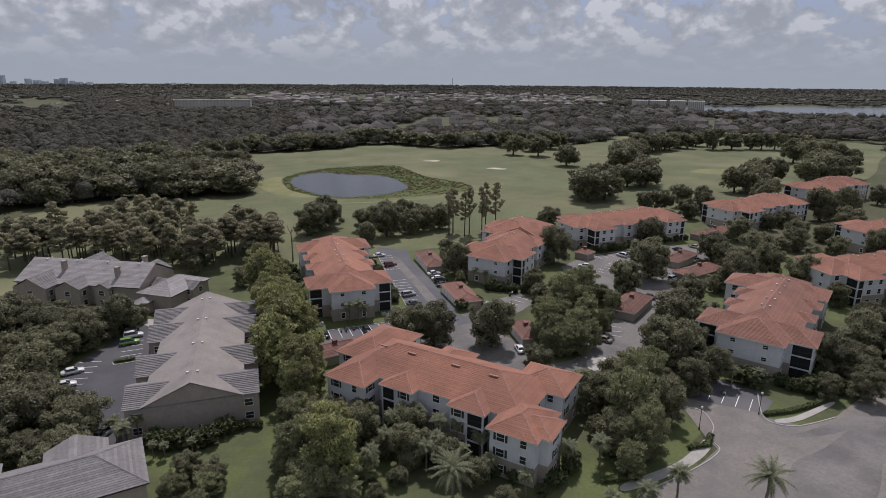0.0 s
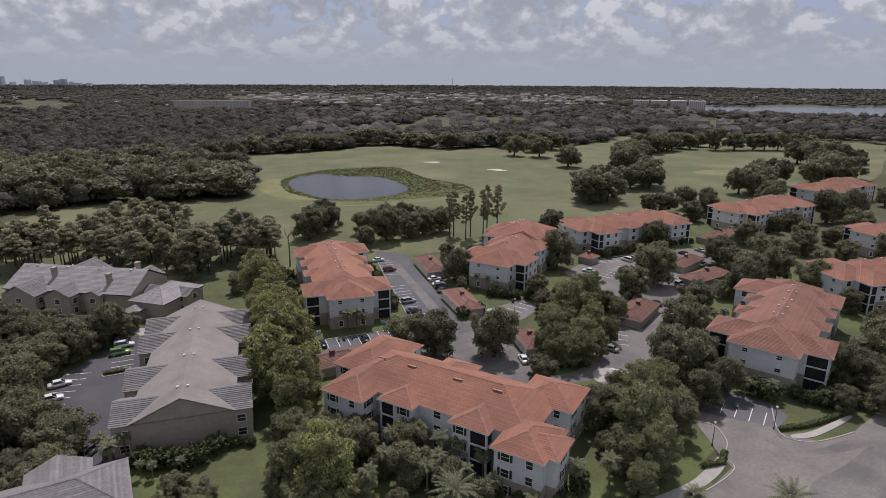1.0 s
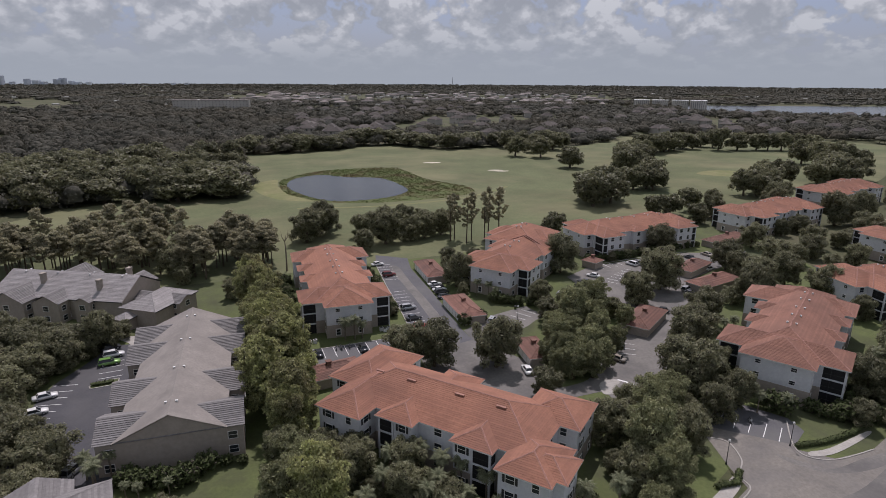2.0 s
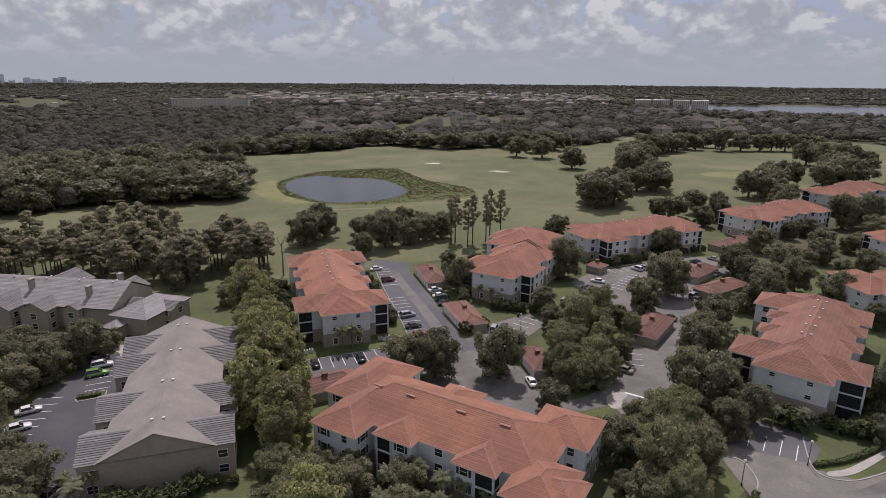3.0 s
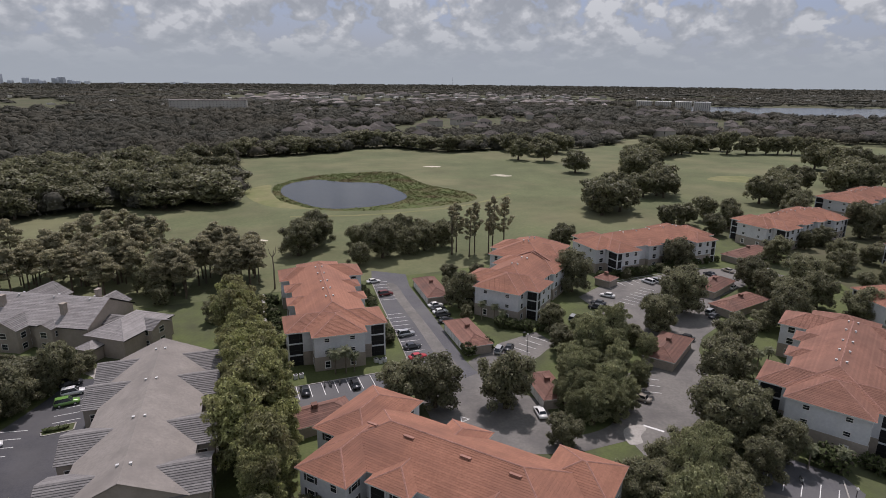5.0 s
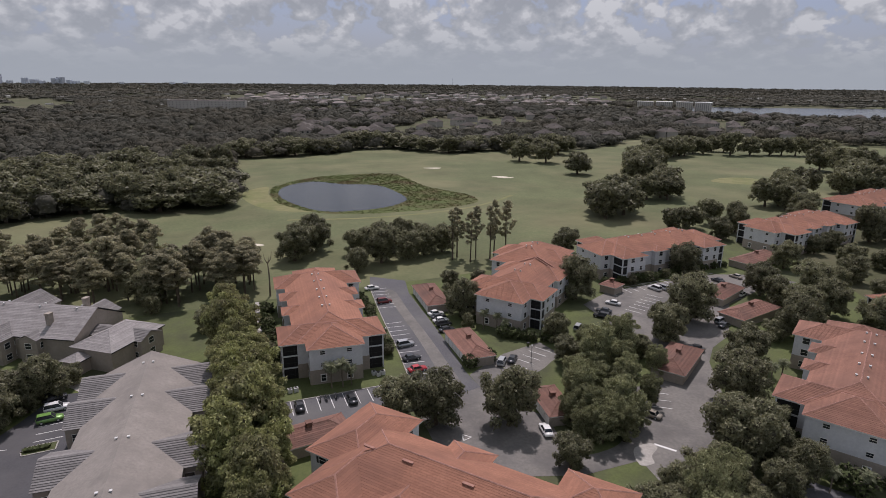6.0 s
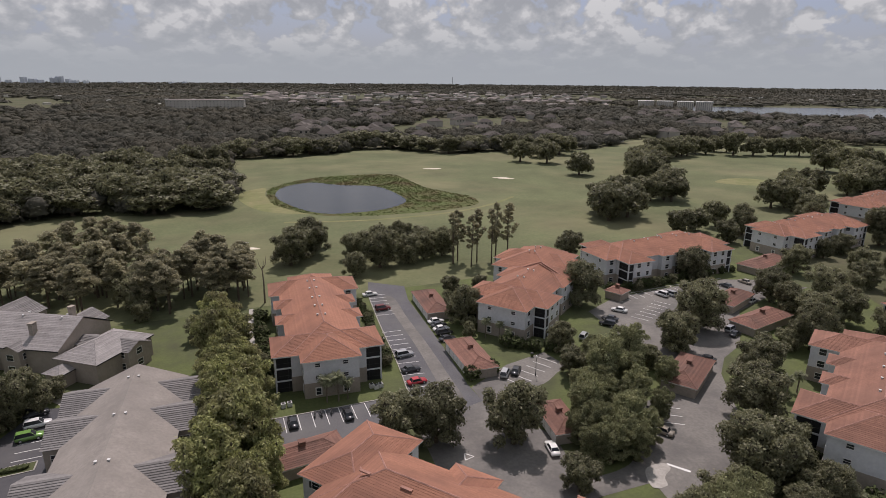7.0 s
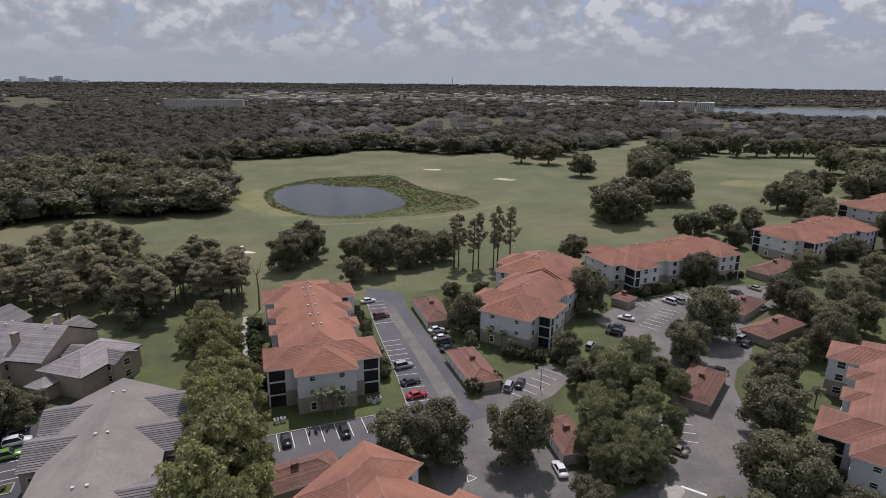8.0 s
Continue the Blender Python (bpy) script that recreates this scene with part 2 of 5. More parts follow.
# ---- building blocks ----
def mesh(name, verts, faces, mat, mats=None, idx=None, smooth=False):
    me = bpy.data.meshes.new(name)
    me.from_pydata([tuple(v) for v in verts], [], faces)
    for m in ([mat] if mats is None else mats):
        me.materials.append(m)
    if idx is not None:
        me.polygons.foreach_set("material_index", idx)
    if smooth:
        me.polygons.foreach_set("use_smooth", [True] * len(faces))
    me.update()
    return me


def put(name, me, parent=None, m=None, label=""):
    ob = new(name, me)
    if parent is not None:
        ob.parent = parent
    if m is not None:
        ob.matrix_basis = m
    if label:
        ob["label"] = label
    return ob


def thing(name, label, category, group="", kind="", m=None):
    ob = new(name)
    if m is not None:
        ob.matrix_basis = m
    return tagged(ob, label, category, group, kind)


class Geo:
    """Collects verts and faces of one mesh."""

    def __init__(self):
        self.v, self.f = [], []

    def poly(self, pts):
        k = len(self.v)
        self.v += [tuple(p) for p in pts]
        self.f.append(tuple(range(k, k + len(pts))))

    def box(self, x0, x1, y0, y1, z0, z1):
        k = len(self.v)
        self.v += [(x, y, z) for z in (z0, z1) for x, y in ((x0, y0), (x1, y0), (x1, y1), (x0, y1))]
        self.f += [tuple(k + i for i in q) for q in ((3, 2, 1, 0), (4, 5, 6, 7), (0, 1, 5, 4), (1, 2, 6, 5), (2, 3, 7, 6), (3, 0, 4, 7))]
        return self

    def tube(self, pts, radii, n=6):
        rings = []
        for i, p in enumerate(pts):
            p = Vector(p)
            d = (Vector(pts[min(i + 1, len(pts) - 1)]) - Vector(pts[max(i - 1, 0)])).normalized()
            u = d.orthogonal().normalized()
            w = d.cross(u)
            k = len(self.v)
            for j in range(n):
                a = 2 * math.pi * j / n
                self.v.append(tuple(p + (u * math.cos(a) + w * math.sin(a)) * radii[i]))
            rings.append(k)
        for a, b in zip(rings, rings[1:]):
            self.f += [(a + j, a + (j + 1) % n, b + (j + 1) % n, b + j) for j in range(n)]
        self.f.append(tuple(rings[-1] + j for j in range(n)))
        return self

    def mesh(self, name, mat, smooth=False):
        return mesh(name, self.v, self.f, mat, smooth=smooth)


def smooth_line(pts, closed=True, steps=5):
    """A rounded line through the points."""
    out, n = [], len(pts)
    for i in range(n if closed else n - 1):
        p = [Vector((*(pts[(i + k) % n] if closed else pts[max(0, min(n - 1, i + k))]), 0)) for k in (-1, 0, 1, 2)]
        for s in range(steps):
            t = s / steps
            q = 0.5 * (2 * p[1] + (p[2] - p[0]) * t + (2 * p[0] - 5 * p[1] + 4 * p[2] - p[3]) * t * t + (3 * p[1] - p[0] - 3 * p[2] + p[3]) * t ** 3)
            out.append((q.x, q.y))
    if not closed:
        out.append(tuple(pts[-1]))
    return out


def sheet(name, pts, z, mat, label, category, rounded=True, kind="structure", thick=0.0):
    """A flat patch of ground with that outline; thick: how far its rim goes down."""
    pts = smooth_line(pts) if rounded else pts
    bm = bmesh.new()
    vs = [bm.verts.new((x, y, z)) for x, y in pts]
    es = [bm.edges.new((vs[i], vs[(i + 1) % len(vs)])) for i in range(len(vs))]
    bmesh.ops.triangle_fill(bm, edges=es, use_beauty=True)
    for f in bm.faces:
        if f.normal.z < 0:
            f.normal_flip()
    if thick:
        low = [bm.verts.new((x, y, z - thick)) for x, y in pts]
        for i in range(len(vs)):
            j = (i + 1) % len(vs)
            bm.faces.new((vs[i], vs[j], low[j], low[i]))
    me = bpy.data.meshes.new(name)
    bm.to_mesh(me)
    bm.free()
    me.materials.append(mat)
    return tagged(new(name, me), label, category, kind=kind)


def ribbon(pts, width, z, g):
    """A flat band along a line."""
    for (x0, y0), (x1, y1) in zip(pts, pts[1:]):
        d = Vector((x1 - x0, y1 - y0))
        d.normalize()
        n = Vector((-d.y, d.x)) * width / 2
        g.poly([(x0 - n.x, y0 - n.y, z), (x1 - n.x, y1 - n.y, z), (x1 + n.x, y1 + n.y, z), (x0 + n.x, y0 + n.y, z)])


def kerb(pts, name="kerb", label="pale concrete kerb round the asphalt", h=0.16, w=0.22):
    g = Geo()
    for (x0, y0), (x1, y1) in zip(pts, pts[1:]):
        d = Vector((x1 - x0, y1 - y0))
        d.normalize()
        n = Vector((-d.y, d.x)) * w / 2
        a, b, c, e = (x0 - n.x, y0 - n.y), (x1 - n.x, y1 - n.y), (x1 + n.x, y1 + n.y), (x0 + n.x, y0 + n.y)
        g.poly([(*p, h) for p in (a, b, c, e)])
        g.poly([(*a, 0), (*b, 0), (*b, h), (*a, h)])
        g.poly([(*c, 0), (*e, 0), (*e, h), (*c, h)])
    return tagged(new(name, g.mesh(name, M_CONCRETE)), label, "kerb", kind="structure")


# ---- ground ----
g = Geo()
R, N = 4930.0, 96
rings = [0, 60, 150, 300, 600, 1200, 2400, R]
for a, b in zip(rings, rings[1:]):
    for j in range(N):
        t0, t1 = 2 * math.pi * j / N, 2 * math.pi * (j + 1) / N
        q = [(a * math.cos(t0), a * math.sin(t0), 0), (b * math.cos(t0), b * math.sin(t0), 0), (b * math.cos(t1), b * math.sin(t1), 0), (a * math.cos(t1), a * math.sin(t1), 0)]
        g.poly(q if a else q[1:3] + q[:1])
ground = tagged(new("ground", g.mesh("ground", M_GROUND)), "dull green and brown level ground reaching the horizon", "ground", kind="structure")
ground.location = (-15, -120, 0)

golf_outline = [(-150, 120), (-94, 197), (-84, 206), (-64, 211), (-20, 196), (-2, 208), (3, 270), (5, 392), (34, 397), (75, 404), (120, 432), (150, 424),
                (187, 382), (227, 386), (290, 380), (320, 372), (376, 400), (442, 438), (520, 400), (600, 330), (620, 260), (500, 190), (400, 130), (300, 100), (190, 82), (120, 72), (70, 66), (20, 64), (-30, 62), (-100, 64)]
sheet("golf_course", golf_outline, 0.04, M_FAIRWAY, "broad pale green golf fairways with worn patches", "golf course")
lawn_outline = [(-60, 60), (-20, 66), (30, 68), (70, 70), (120, 76), (190, 86), (190, 30), (150, -40), (110, -80), (60, -72), (45, -90), (0, -100), (-60, -100), (-80, -20)]
sheet("lawn", lawn_outline, 0.02, M_LAWN, "mown green lawn round the apartment houses", "lawn")
pond_outline = [(23, 232), (30, 260), (49, 273), (65, 258), (85, 246), (90, 217), (88, 196), (72, 181), (48, 178), (36, 186), (28, 205)]
reed_outline = [(19, 235), (25, 262), (56, 290), (105, 288), (112, 234), (126, 202), (124, 180), (104, 170), (80, 168), (57, 170), (36, 180), (21, 208)]
sheet("reed_bed", reed_outline, 0.07, M_REED, "marshy green and brown bank round the pond", "marsh")
sheet("pond", pond_outline, 0.11, M_WATER, "still blue-grey golf pond reflecting the sky", "pond", kind="structure")

# ---- roads and lots ----
sheet("parking_drive", [(24, -12), (-6, -10), (-6, 0), (25.5, 0.2), (26.5, 2), (28.5, 18), (30.5, 40), (33, 62), (36, 74), (46, 66), (43.5, 54), (42.6, 35), (41.5, 18), (39.8, -0.5), (40, -8)], 0.05, M_ASPHALT2, "grey asphalt parking lot between the apartment houses", "parking lot", False)
sheet("lane", [(40, -8), (40, -2), (52, 5), (64, 8), (66, -4), (70, -12), (88, -12), (88, 6), (90, 27), (104, 34), (130, 36), (150, 36), (165, 30), (170, 20), (150, 18), (132, 12), (122, 2), (113, -6), (104, -10), (97, -16), (90, -26), (84, -36), (76, -44), (70, -56), (60, -62), (55, -50), (56, -42), (44, -42), (32, -38), (23, -27), (24, -12)], 0.056, M_ASPHALT, "sunlit grey asphalt lane between apartment houses", "lane", False)
sheet("road", [(64, -62), (70, -54), (78, -57), (80, -66), (76, -72), (80, -76.5), (89, -77), (107, -72), (140, -58), (160, -50), (165, -66), (130, -90), (100, -106), (70, -120), (20, -125), (20, -100), (38, -82), (51, -80), (59, -77), (60, -73)], 0.062, M_DRIVE, "sun-bleached pale road junction with tyre marks", "road", False)
sheet("left_lot", [(-40, 19), (-38, -46), (-56, -46), (-58, -12), (-55, 2), (-50, 11), (-46, 20)], 0.05, M_ASPHALT3, "dark asphalt parking lot beside the grey houses", "parking lot", False)
sheet("tree_island", [(46, -8), (56, -6), (66, -1), (84, -4), (86, -12), (78, -20), (70, -20), (64, -27), (60, -33), (54, -37), (46, -36), (47, -24), (43, -14)], 0.1, M_LAWN, "shaded grass island under the trees", "lawn")
sheet("parking_bay", [(66.5, -60.5), (68.3, -57), (78.7, -55.6), (83.6, -63.8), (82.6, -68.3), (77, -71)], 0.068, M_ASPHALT2, "grey asphalt parking bay beside the lawn", "parking lot", False)
sheet("road_patch", [(71.3, -71.6), (74.2, -75.6), (77, -78.4), (86, -78.2), (96, -79), (90, -80.6), (82, -80.8), (75.5, -79), (71.8, -75)], 0.064, M_ASPHALT, "worn darker asphalt along the kerb", "road")
sheet("road_patch", [(60, -92), (68, -85), (78, -83.5), (98, -78.5), (104, -79), (84, -90), (70, -97)], 0.07, M_ASPHALT, "darker blue-grey strip of newer asphalt", "road")
sheet("sidewalk", [(77, -74.6), (82, -75.4), (93, -73.6), (93.4, -72.6), (82, -73.9), (77.4, -73.4)], 0.1, M_CONCRETE, "pale concrete footpath beside the hedge", "path")
sheet("sidewalk", [(37, -80.8), (50, -79.4), (58, -76.4), (59, -74), (57.5, -74.4), (49, -77.6), (37, -79)], 0.1, M_CONCRETE, "pale concrete footpath round the corner", "path")
sheet("worn_strip", [(36.6, 58), (39.8, 57), (38.9, 40), (38.4, 22), (37.4, 4), (36.4, -8), (33, -10), (33.8, 2), (35.2, 20), (36, 40)], 0.054, M_ASPHALT, "sandy worn wheel track along the parking lot", "road")
for pts in ([(-6, 0), (25.5, 0.2), (26.5, 2), (28.5, 18), (30.5, 40), (33, 62)],
            [(64, -63.5), (66, -66), (64, -71), (60.2, -74), (59, -77.5), (51, -80), (38, -82)],
            [(82.5, -64.5), (76.5, -71), (76, -74.5), (80.3, -76.8), (89.3, -77)], [(104, 35), (130, 37), (150, 37)]):
    kerb(smooth_line(pts, False, 4))
sheet("sidewalk", [(55, -43), (57, -38.8), (61, -38.3), (61.4, -40), (58.8, -41.6), (57.6, -43.6)], 0.1, M_CONCRETE, "pale concrete apron round the planted island", "path")
stop = put("stop_line", Geo().box(-2.0, 2.0, -0.28, 0.28, 0, 0.012).mesh("stop_line", M_PAINT), None, pose(62.8, -40.4, 0.066, rz=-54))
tagged(stop, "white painted stop line across the lane", "road marking", kind="structure")
sheet("sidewalk", [(-4.4, 2), (-3.0, 2), (-2.2, 48), (-1.2, 62), (-2.4, 62), (-3.6, 48)], 0.06, M_CONCRETE, "pale concrete footpath along a house", "path", False)


def stalls(a, b, count, depth, flip=1, label="white painted parking line", z=0.062):
    """Painted lines from a to b, depth metres long to one side."""
    a, b = Vector(a), Vector(b)
    d = (b - a).normalized()
    n = Vector((d.y, -d.x)) * flip
    me = Geo().box(-0.07, 0.07, 0, depth, 0, 0.012).mesh("parking_line", M_PAINT)
    for i in range(count):
        p = a.lerp(b, i / (count - 1))
        ob = put("parking_line", me, None, pose(p.x, p.y, z, rz=math.degrees(math.atan2(n.y, n.x)) - 90))
        tagged(ob, label, "road marking", "parking lines", "structure")


stalls((0, 0), (21.9, 0), 9, 5.7)
stalls((26.7, 2.5), (28.4, 17.4), 6, 5.2, 1)
stalls((28.9, 22), (29.6, 33), 5, 5.0, 1)
stalls((31.3, 45), (33, 61.5), 7, 5.0, 1)
stalls((104, 35), (128, 36.6), 9, 5.0, 1)
sheet("planter", [(-47.2, -2.6), (-42.0, -2.2), (-42.0, 0.6), (-46.6, 0.2), (-47.6, -1.2)], 0.12, M_LAWN, "small planted island in the parking lot", "planter", False)
kerb([(-47.2, -2.6), (-42.0, -2.2), (-42.0, 0.6), (-46.6, 0.2), (-47.6, -1.2), (-47.2, -2.6)])
sheet("entrance_paving", [(-41.0, 12.5), (-38.6, 13.5), (-38.2, 22), (-43, 25), (-46.5, 26), (-44.5, 23), (-41.6, 19)], 0.07, M_CONCRETE, "pale paving beside the grey house", "paving")
stalls((-41.5, 2), (-42.2, 13), 5, 4.8, -1)
stalls((-57.4, -12), (-54.8, 1.5), 6, 4.8, 1)
stalls((99.5, 19.5), (114, 27.5), 7, 5.0, 1)
stalls((73.6, -30), (77, -25), 3, 4.8, -1)
stalls((49, -1.2), (61.5, 5.8), 6, 4.8, 1)
stalls((79.5, -66), (73.5, -57.5), 5, 5.4, -1, z=0.074)


# ---- roofs ----
def roof_rings(x0, x1, y0, y1, z, pitch, course=0.40, lift=0.032):
    """A hip roof over a rectangle, laid in courses that overlap like tiles."""
    g, caps = Geo(), Geo()
    hw = min(x1 - x0, y1 - y0) / 2
    n = max(3, round(hw * math.hypot(1, pitch) / course))
    step = hw / n
    for k in range(n):
        s0, s1 = k * step, (k + 1) * step
        a = [(x0 + s0, y0 + s0), (x1 - s0, y0 + s0), (x1 - s0, y1 - s0), (x0 + s0, y1 - s0)]
        b = [(x0 + s1, y0 + s1), (x1 - s1, y0 + s1), (x1 - s1, y1 - s1), (x0 + s1, y1 - s1)]
        za, zb = z + s0 * pitch + lift, z + s1 * pitch
        for i in range(4):
            j = (i + 1) % 4
            g.poly([(*a[i], za), (*a[j], za), (*b[j], zb), (*b[i], zb)])
            g.poly([(*a[i], za - lift), (*a[j], za - lift), (*a[j], za), (*a[i], za)])
    zr = z + hw * pitch
    if x1 - x0 >= y1 - y0:
        r0, r1 = (x0 + hw, (y0 + y1) / 2, zr), (x1 - hw, (y0 + y1) / 2, zr)
        ends = [((x0, y0, z), r0), ((x0, y1, z), r0), ((x1, y0, z), r1), ((x1, y1, z), r1), (r0, r1)]
    else:
        r0, r1 = ((x0 + x1) / 2, y0 + hw, zr), ((x0 + x1) / 2, y1 - hw, zr)
        ends = [((x0, y0, z), r0), ((x1, y0, z), r0), ((x0, y1, z), r1), ((x1, y1, z), r1), (r0, r1)]
    for p, q in ends:
        p, q = Vector(p), Vector(q)
        length = (q - p).length
        if length < 0.4:
            continue
        d = (q - p) / length
        side = d.cross(Vector((0, 0, 1))).normalized() * 0.17
        up = Vector((0, 0, 0.11))
        m = max(1, round(length / 0.45))
        for i in range(m):      # one half-round cap tile after another
            a, b = p + d * (length * i / m), p + d * (length * (i + 1) / m)
            w = 0.85
            caps.poly([a - side, b - side * w, b + up * 0.8, a + up])
            caps.poly([b + side * w, a + side, a + up, b + up * 0.8])
    return g, caps


def inside(rects, me, x, y, pad=0.0):
    return any(r is not me and r[0] - pad < x < r[1] + pad and r[2] - pad < y < r[3] + pad for r in rects)


WINDOW_MESH = {}


def window_meshes(w, h, t=0.07):
    if (w, h) not in WINDOW_MESH:
        f, p = Geo(), Geo()
        f.box(-w / 2 - t, w / 2 + t, -0.02, 0.07, -t, 0).box(-w / 2 - t, w / 2 + t, -0.02, 0.07, h, h + t)
        f.box(-w / 2 - t, -w / 2, -0.02, 0.07, 0, h).box(w / 2, w / 2 + t, -0.02, 0.07, 0, h).box(-w / 2, w / 2, 0.012, 0.045, h / 2 - 0.03, h / 2 + 0.03)
        p.box(-w / 2, w / 2, 0.0, 0.03, 0, h)
        WINDOW_MESH[w, h] = f.mesh("window", M_TRIM), p.mesh("pane", M_PANE)
    return WINDOW_MESH[w, h]


SHUTTER = Geo().box(-0.2, 0.2, 0, 0.06, 0, 1.5).mesh("shutter", M_DARK)


def add_window(parent, x, y, z, ang, w=1.3, h=1.5, shutters=False, t=0.07):
    a, b = window_meshes(w, h, t)
    win = put("window", a, parent, pose(x, y, z, rz=ang))
    put("pane", b, win)
    if shutters:
        for s in (-1, 1):
            put("shutter", SHUTTER, win, pose(s * (w / 2 + 0.36), 0, 0), "dark shutter")
    return win


STOREY = 2.87
BASE_Z = 3.5


def balcony(parent, x0, x1, y0, y1, H, open_sides):
    """Three screened porches above one another, between white columns and slabs."""
    cw = 0.34
    for x, y in ((x0, y0), (x1, y0), (x1, y1), (x0, y1)):
        cx, cy = min(max(x, x0 + cw / 2), x1 - cw / 2), min(max(y, y0 + cw / 2), y1 - cw / 2)
        put("column", Geo().box(cx - cw / 2, cx + cw / 2, cy - cw / 2, cy + cw / 2, 0, H - 0.2).mesh("column", M_STUCCO), parent)
    for k in range(3):
        z0, z1 = k * STOREY, (k + 1) * STOREY if k < 2 else H - 0.2
        top = Geo().box(x0 + 0.01, x1 - 0.01, y0 + 0.01, y1 - 0.01, z1 - 0.32, z1)
        put("balcony_slab", top.mesh("balcony_slab", M_STUCCO), parent)
        s, r = Geo(), Geo()
        i = 0.14
        for side in open_sides:
            if side in "ew":
                x = x0 + i if side == "w" else x1 - i
                s.box(x - 0.02, x + 0.02, y0 + cw, y1 - cw, z0 + 0.02, z1 - 0.33)
                r.box(x - 0.035, x + 0.035, y0 + cw, y1 - cw, z0 + 0.98, z0 + 1.06)
                r.box(x - 0.035, x + 0.035, (y0 + y1) / 2 - 0.04, (y0 + y1) / 2 + 0.04, z0, z1 - 0.33)
            else:
                y = y0 + i if side == "s" else y1 - i
                s.box(x0 + cw, x1 - cw, y - 0.02, y + 0.02, z0 + 0.02, z1 - 0.33)
                r.box(x0 + cw, x1 - cw, y - 0.035, y + 0.035, z0 + 0.98, z0 + 1.06)
        put("screen", s.mesh("screen", M_SCREEN), parent, label="black insect screen")
        put("railing", r.mesh("railing", M_DARK), parent)


VENT = Geo().box(-0.16, 0.16, -0.16, 0.16, -0.2, 0.28).box(-0.22, 0.22, -0.22, 0.22, 0.28, 0.36).mesh("roof_vent", M_METAL)
SLOT = Geo().box(-0.9, 0.9, -0.2, 0.25, -0.05, 0.16).mesh("slot_vent", M_CAP)


def apartment(m, rects, balconies, label, vents=(), H=8.6, pitch=0.42, shutters=False, bays=True, tile=M_TILE):
    """A three-storey house: hip roofs over rectangles (eaves, and how far the wall stands in on w, e, s, n), porches, windows."""
    top = thing("apartment_house", label, "apartment building", "terracotta-roofed houses", m=m)
    walls = []
    for x0, x1, y0, y1, *ins in rects:
        a = ins[0] if ins else (0.55, 0.55, 0.55, 0.55)
        walls.append((x0 + a[0], x1 - a[1], y0 + a[2], y1 - a[3]))
    for i, ((x0, x1, y0, y1, *_), w) in enumerate(zip(rects, walls)):
        dz = i * 0.013
        tiles, caps = roof_rings(x0, x1, y0, y1, H + dz, pitch)
        roof = put("roof", tiles.mesh("roof", tile), top, label="terracotta tile roof")
        tagged(put("ridge_cap", caps.mesh("ridge_cap", M_CAP), roof), kind="stuff")
        f = Geo().box(x0 + 0.02, x1 - 0.02, y0 + 0.02, y1 - 0.02, H - 0.2 + dz, H + dz)
        put("fascia", f.mesh("fascia", M_TRIM), top)
        e = i * 0.011
        put("wall", Geo().box(w[0] + e, w[1] - e, w[2] + e, w[3] - e, BASE_Z, H - 0.2 + dz).mesh("wall", M_STUCCO), top)
        put("ground_floor_wall", Geo().box(w[0] + e - 0.05, w[1] - e + 0.05, w[2] + e - 0.05, w[3] - e + 0.05, 0, BASE_Z).mesh("ground_floor_wall", M_TAN), top, label="tan stucco base")
        for side in range(4):
            length = w[1] - w[0] if side in (0, 2) else w[3] - w[2]
            n = max(1, round(length / 4.6))
            bay = bays and side in (1, 3) and i in (3, 4)
            n = 2 if bay else n
            for k in range(n):
                t = (k + 0.5) / n * length
                x, y, ang = ((w[0] + t, w[2], 180), (w[1], w[2] + t, -90), (w[0] + t, w[3], 0), (w[0], w[2] + t, 90))[side]
                if inside(walls, w, x, y, 0.9) or any(b[0] - 0.8 < x < b[1] + 0.8 and b[2] - 0.8 < y < b[3] + 0.8 for b in balconies):
                    continue
                for fl in range(3):
                    e2 = 0.05 if fl == 0 else 0
                    ox, oy = ((0, -e2), (e2, 0), (0, e2), (-e2, 0))[side]
                    if bay and fl:
                        add_window(top, x + ox, y + oy, fl * STOREY + 1.35, ang, 1.05, 0.85, False, 0.05)
                    elif bay:
                        add_window(top, x + ox, y + oy, 0.75, ang, 1.0, 1.5, False, 0.2)
                    else:
                        add_window(top, x + ox, y + oy, fl * STOREY + (1.0 if fl else 0.9), ang, 1.1 if k % 2 else 1.4, 1.4, shutters and k == 0)
    for b in balconies:
        balcony(top, *b[:4], H, b[4])
    for x, y, z in vents:
        if bays:
            put("roof_vent", VENT, top, pose(x, y, z))
        else:
            put("slot_vent", SLOT, top, pose(x, y, z), "low tiled vent")
    return top


